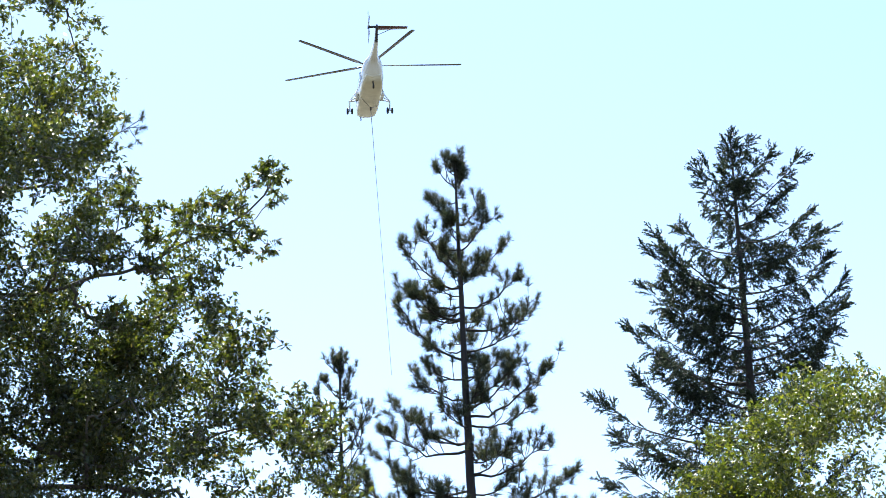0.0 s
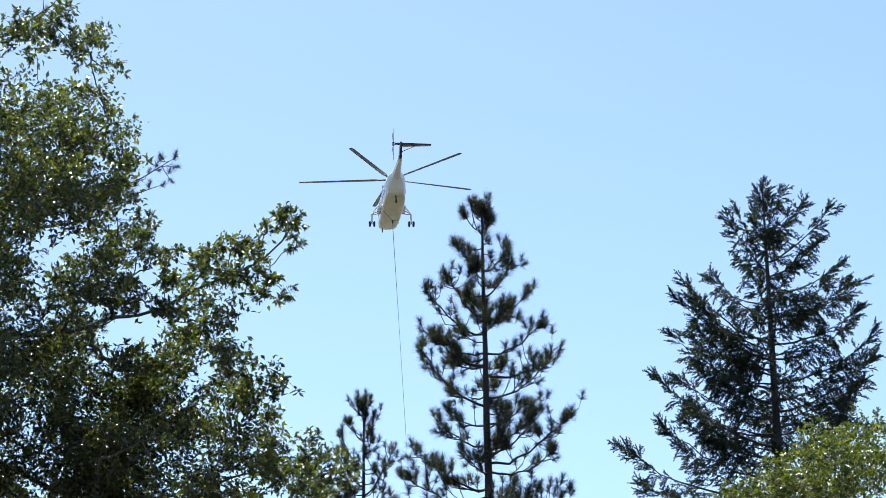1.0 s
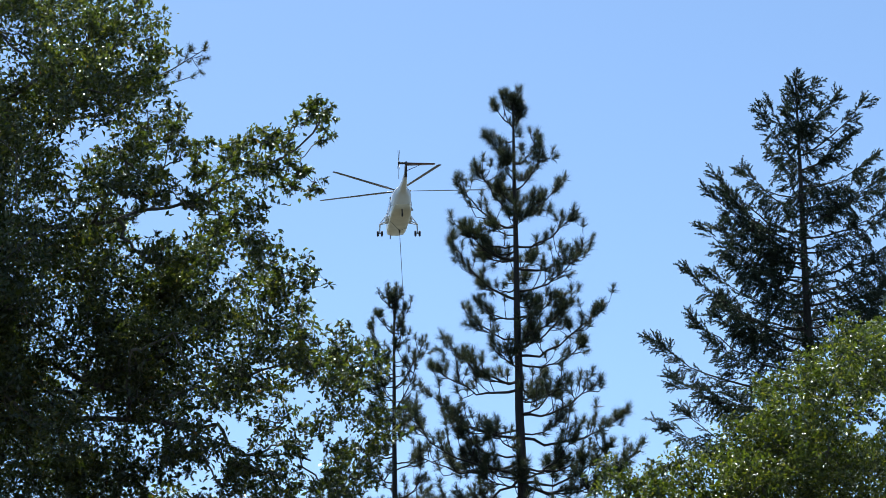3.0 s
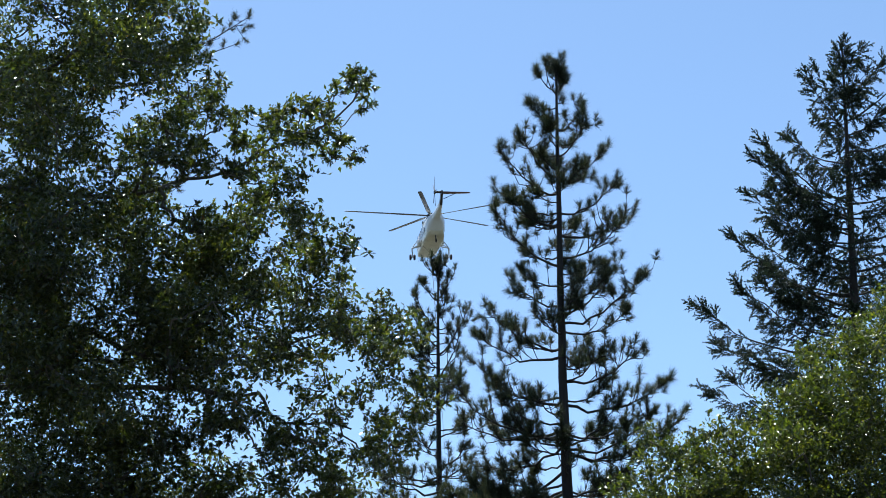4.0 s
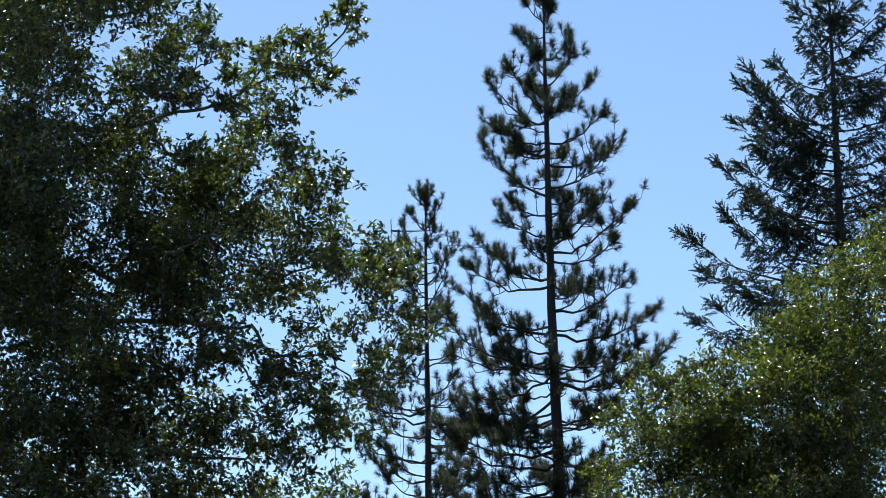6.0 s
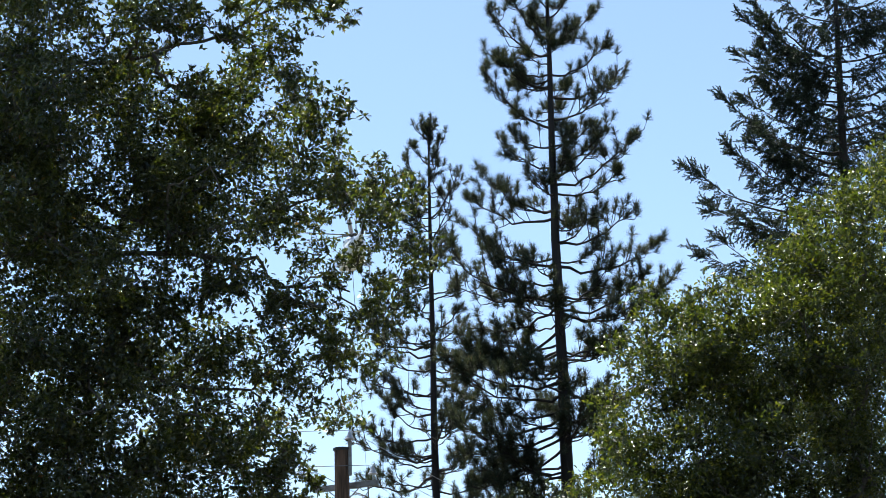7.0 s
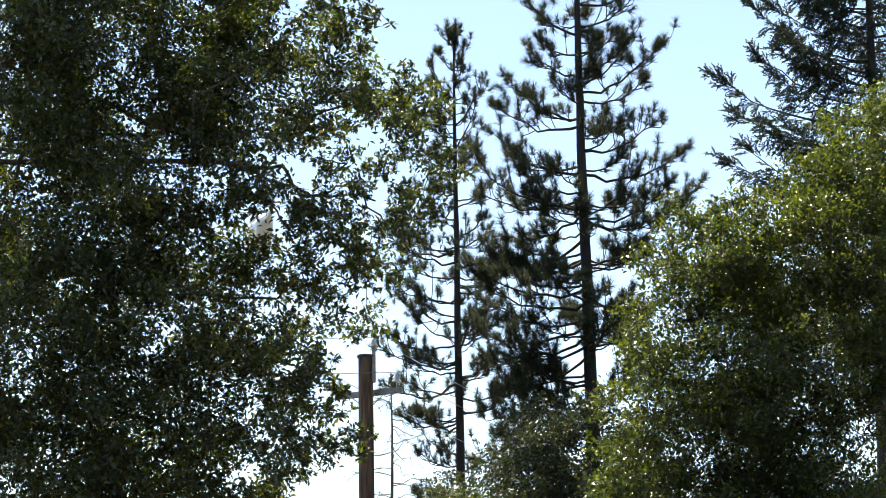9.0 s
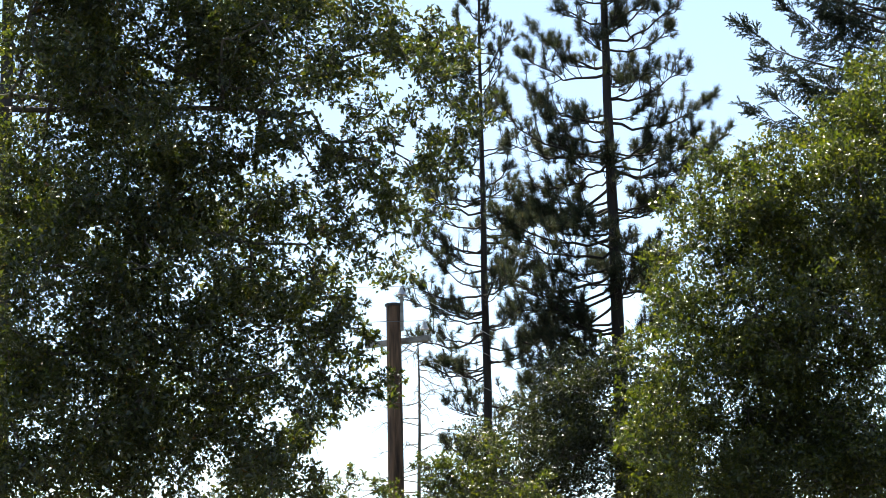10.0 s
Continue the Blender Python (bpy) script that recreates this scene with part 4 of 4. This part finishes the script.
    disc("tail_wheel", (0, -4.4, -3.8), (1, 0, 0), 0.22, 0.16, RUBBER, tail_wheel, bevel=0.05)
    part("antenna", box(-0.55, 5.6, -3.6, 0.1, 0.3, 0.4, 0.03), DARK, heli)
    # sling under the belly and the long line
    hook = part("cargo_hook", box(0.12, 1.2, -4.1, 0.16, 0.2, 0.34, 0.03), DARK, heli)
    for x, y in ((-0.95, -0.4), (0.9, 2.4)):
        rod("sling", (x, y, -3.44), (0.12, 1.2, -4.0), 0.022, DARK, hook)
    v, f = tube(np.array([(0.12, 1.2, -4.2), (0.35, -0.4, -16.0), (0.66, -2.5, -32.0)]), (0.035, 0.02, 0.02), 6)
    child("long_line", raw_mesh("long_line", v, f, ROPE, True), heli, "taut dark long line")
    return heli, rotor, tail_rotor


HELI, ROTOR, TAIL_ROTOR = make_helicopter()


# ---- utility pole and wires ----
def make_pole():
    pole = base_empty("utility_pole", -2.83, 35.0)
    tagged(pole, "weathered brown timber utility pole with a grey crossarm", "utility pole")
    zs = np.linspace(0, 7.98, 12)
    v, f = tube(np.stack([0.07 + 0 * zs, 0 * zs, zs], 1), 0.155 - 0.004 * zs, 16)
    child("post", raw_mesh("post", v, f, POLE_WOOD, True), pole)
    disc("cap", (0.07, 0, 8.0), (0, 0, 1), 0.15, 0.05, DARK, pole, bevel=0.012)
    turn = Matrix.Translation((0.13, 0.2, 7.4)) @ Matrix.Rotation(radians(-33), 4, "Z")
    arm = part("crossarm", box(0, 0, 0, 1.3, 0.09, 0.1, 0.012, turn), ARM_WOOD, pole, "weathered grey crossarm")
    spots = []
    for x in (-0.6, 0.55):
        spots.append(turn @ Vector((x, 0, 0.05)))
    bracket = part("top_bracket", box(0.21, -0.06, 7.85, 0.06, 0.08, 0.62, 0.01), ARM_WOOD, pole)
    spots.append(Vector((0.21, -0.06, 8.06)))
    for p, up in zip(spots, (arm, arm, bracket)):
        pin = rod("pin", p, p + Vector((0, 0, 0.14)), 0.012, STEEL, up)
        bell = bmesh.new()
        for r, z, h in ((0.085, 0.13, 0.05), (0.06, 0.17, 0.04), (0.04, 0.21, 0.05)):
            bmesh.ops.create_cone(bell, cap_ends=True, segments=16, radius1=r, radius2=r * 0.6, depth=h, matrix=Matrix.Translation(p + Vector((0, 0, z))))
        part("insulator", bell, PORCELAIN, up, "grey porcelain insulator")
    for s in (-1, 1):
        rod("brace", (0.1, 0.12, 7.1), tuple(turn @ Vector((0.35 * s, -0.05, -0.03))), 0.01, STEEL, arm)
    # wires run from the insulators to the right and away, and to the left
    for p in spots:
        at = pole.matrix_world @ (p + Vector((0, 0, 0.26)))
        for k, far_end in enumerate((Vector((at.x + 17.0, at.y + 26.0, at.z - 3.0)), Vector((at.x - 21.0, at.y - 6.0, at.z + 1.5)))):
            pts = bend(at, far_end, 0.7, 24)
            v, f = tube(pts, np.full(24, 0.006), 4)
            ob = new("power_line", raw_mesh("power_line", v, f, WIRE, True))
            tagged(ob, "thin sagging overhead power line from the pole", "power line", "power lines")


make_pole()


def dead_tree(turn, far, height, seed):
    rng = np.random.default_rng(seed)
    tree = tagged(base_empty("dead_tree", turn, far), "thin bare dead conifer beside the pole", "tree")
    zs = np.linspace(0, height, 10)
    v, f = tube(np.stack([0.03 * np.sin(zs), 0 * zs, zs], 1), np.linspace(0.09, 0.012, 10), 7)
    child("trunk", raw_mesh("trunk", v, f, DEAD_BARK, True), tree)
    z = 3.0
    while z < height - 0.1:
        z += rng.uniform(0.05, 0.17)
        a = rng.uniform(0, 2 * np.pi)
        ln = min(0.25 + 0.45 * (height - z) * rng.uniform(0.5, 1.0), rng.uniform(1.0, 1.7))
        tip = np.array([ln * math.cos(a), ln * math.sin(a), z + rng.uniform(-0.55, 0.25) * ln])
        path = bend((0, 0, z), tip, rng.uniform(-0.2, 0.1) * ln, 6, rng, 0.04)
        tubes = [tube(path, np.linspace(0.012, 0.004, 6), 4)]
        for k in range(12):
            q = path[rng.integers(1, 6)]
            tubes.append(tube(np.stack([q, q + unit(tip - path[0]) * 0.15 + rng.normal(size=3) * 0.1]), (0.005, 0.002), 3))
        v, f = merge(tubes)
        child("branch", raw_mesh("branch", v, f, DEAD_BARK, True), tree)


dead_tree(-2.0, 44.0, 9.1, 41)


# ---- what moves ----
FLIGHT = [
    (0.0, 5.20, 184.85, 97.84, -3.0, 6.9, -0.8), (0.5, 4.07, 188.43, 95.29, -3.9, 6.0, -0.9), (1.0, 2.58, 191.47, 92.60, -4.4, 5.8, -1.3),
    (1.5, 1.11, 196.62, 91.11, -5.7, 5.5, -1.3), (2.0, 1.37, 199.15, 88.88, -4.0, 5.8, -1.6), (3.5, -0.85, 208.45, 83.18, -4.5, 6.5, -1.4),
    (4.0, -1.84, 211.94, 80.93, -6.7, 6.7, -2.1), (4.5, -3.03, 214.31, 77.58, -7.3, 7.3, -1.7), (5.0, -3.28, 215.83, 74.73, -7.2, 8.8, -1.7),
    (5.5, -3.32, 216.83, 73.21, -5.3, 10.2, -1.7),
    (6.8, -7.8, 221.0, 67.6, -8.0, 8.5, -2.0),
    (8.0, -15.0, 225.0, 63.0, -11.0, 8.0, -3.0), (10.0, -30.0, 230.0, 57.0, -15.0, 7.0, -4.0)]
ROTOR_TURN = [(0.0, 5), (0.5, 51), (1.0, 24), (1.5, 65), (2.0, 38), (3.5, 60), (4.0, 41), (4.5, 25), (5.0, 10)]


def motions():
    walk(HELI, [(r[0], pose(r[1], r[2], r[3], r[5], r[6], -r[4])) for r in FLIGHT])
    # about 207 turns a minute; the five blades look alike every 72 degrees
    ts, angles = [0.0], [5.0]
    for t, a in ROTOR_TURN[1:]:
        guess = angles[-1] + 1242.0 * (t - ts[-1])
        ts.append(t)
        angles.append(a + 72.0 * round((guess - a) / 72.0))
    ts.append(10.0)
    angles.append(angles[-1] + 1242.0 * (10.0 - ts[-2]))
    rows, tail = [], []
    for k in range(301):
        t = k / 30
        a = float(np.interp(t, ts, angles))
        rows.append((t, pose(0, 0, 0, 0, 0, a % 360)))
        tail.append((t, pose(-0.75, -10.7, -0.1, (k * 47.0) % 360, 0, 0)))
    walk(ROTOR, rows)
    walk(TAIL_ROTOR, tail)


motions()
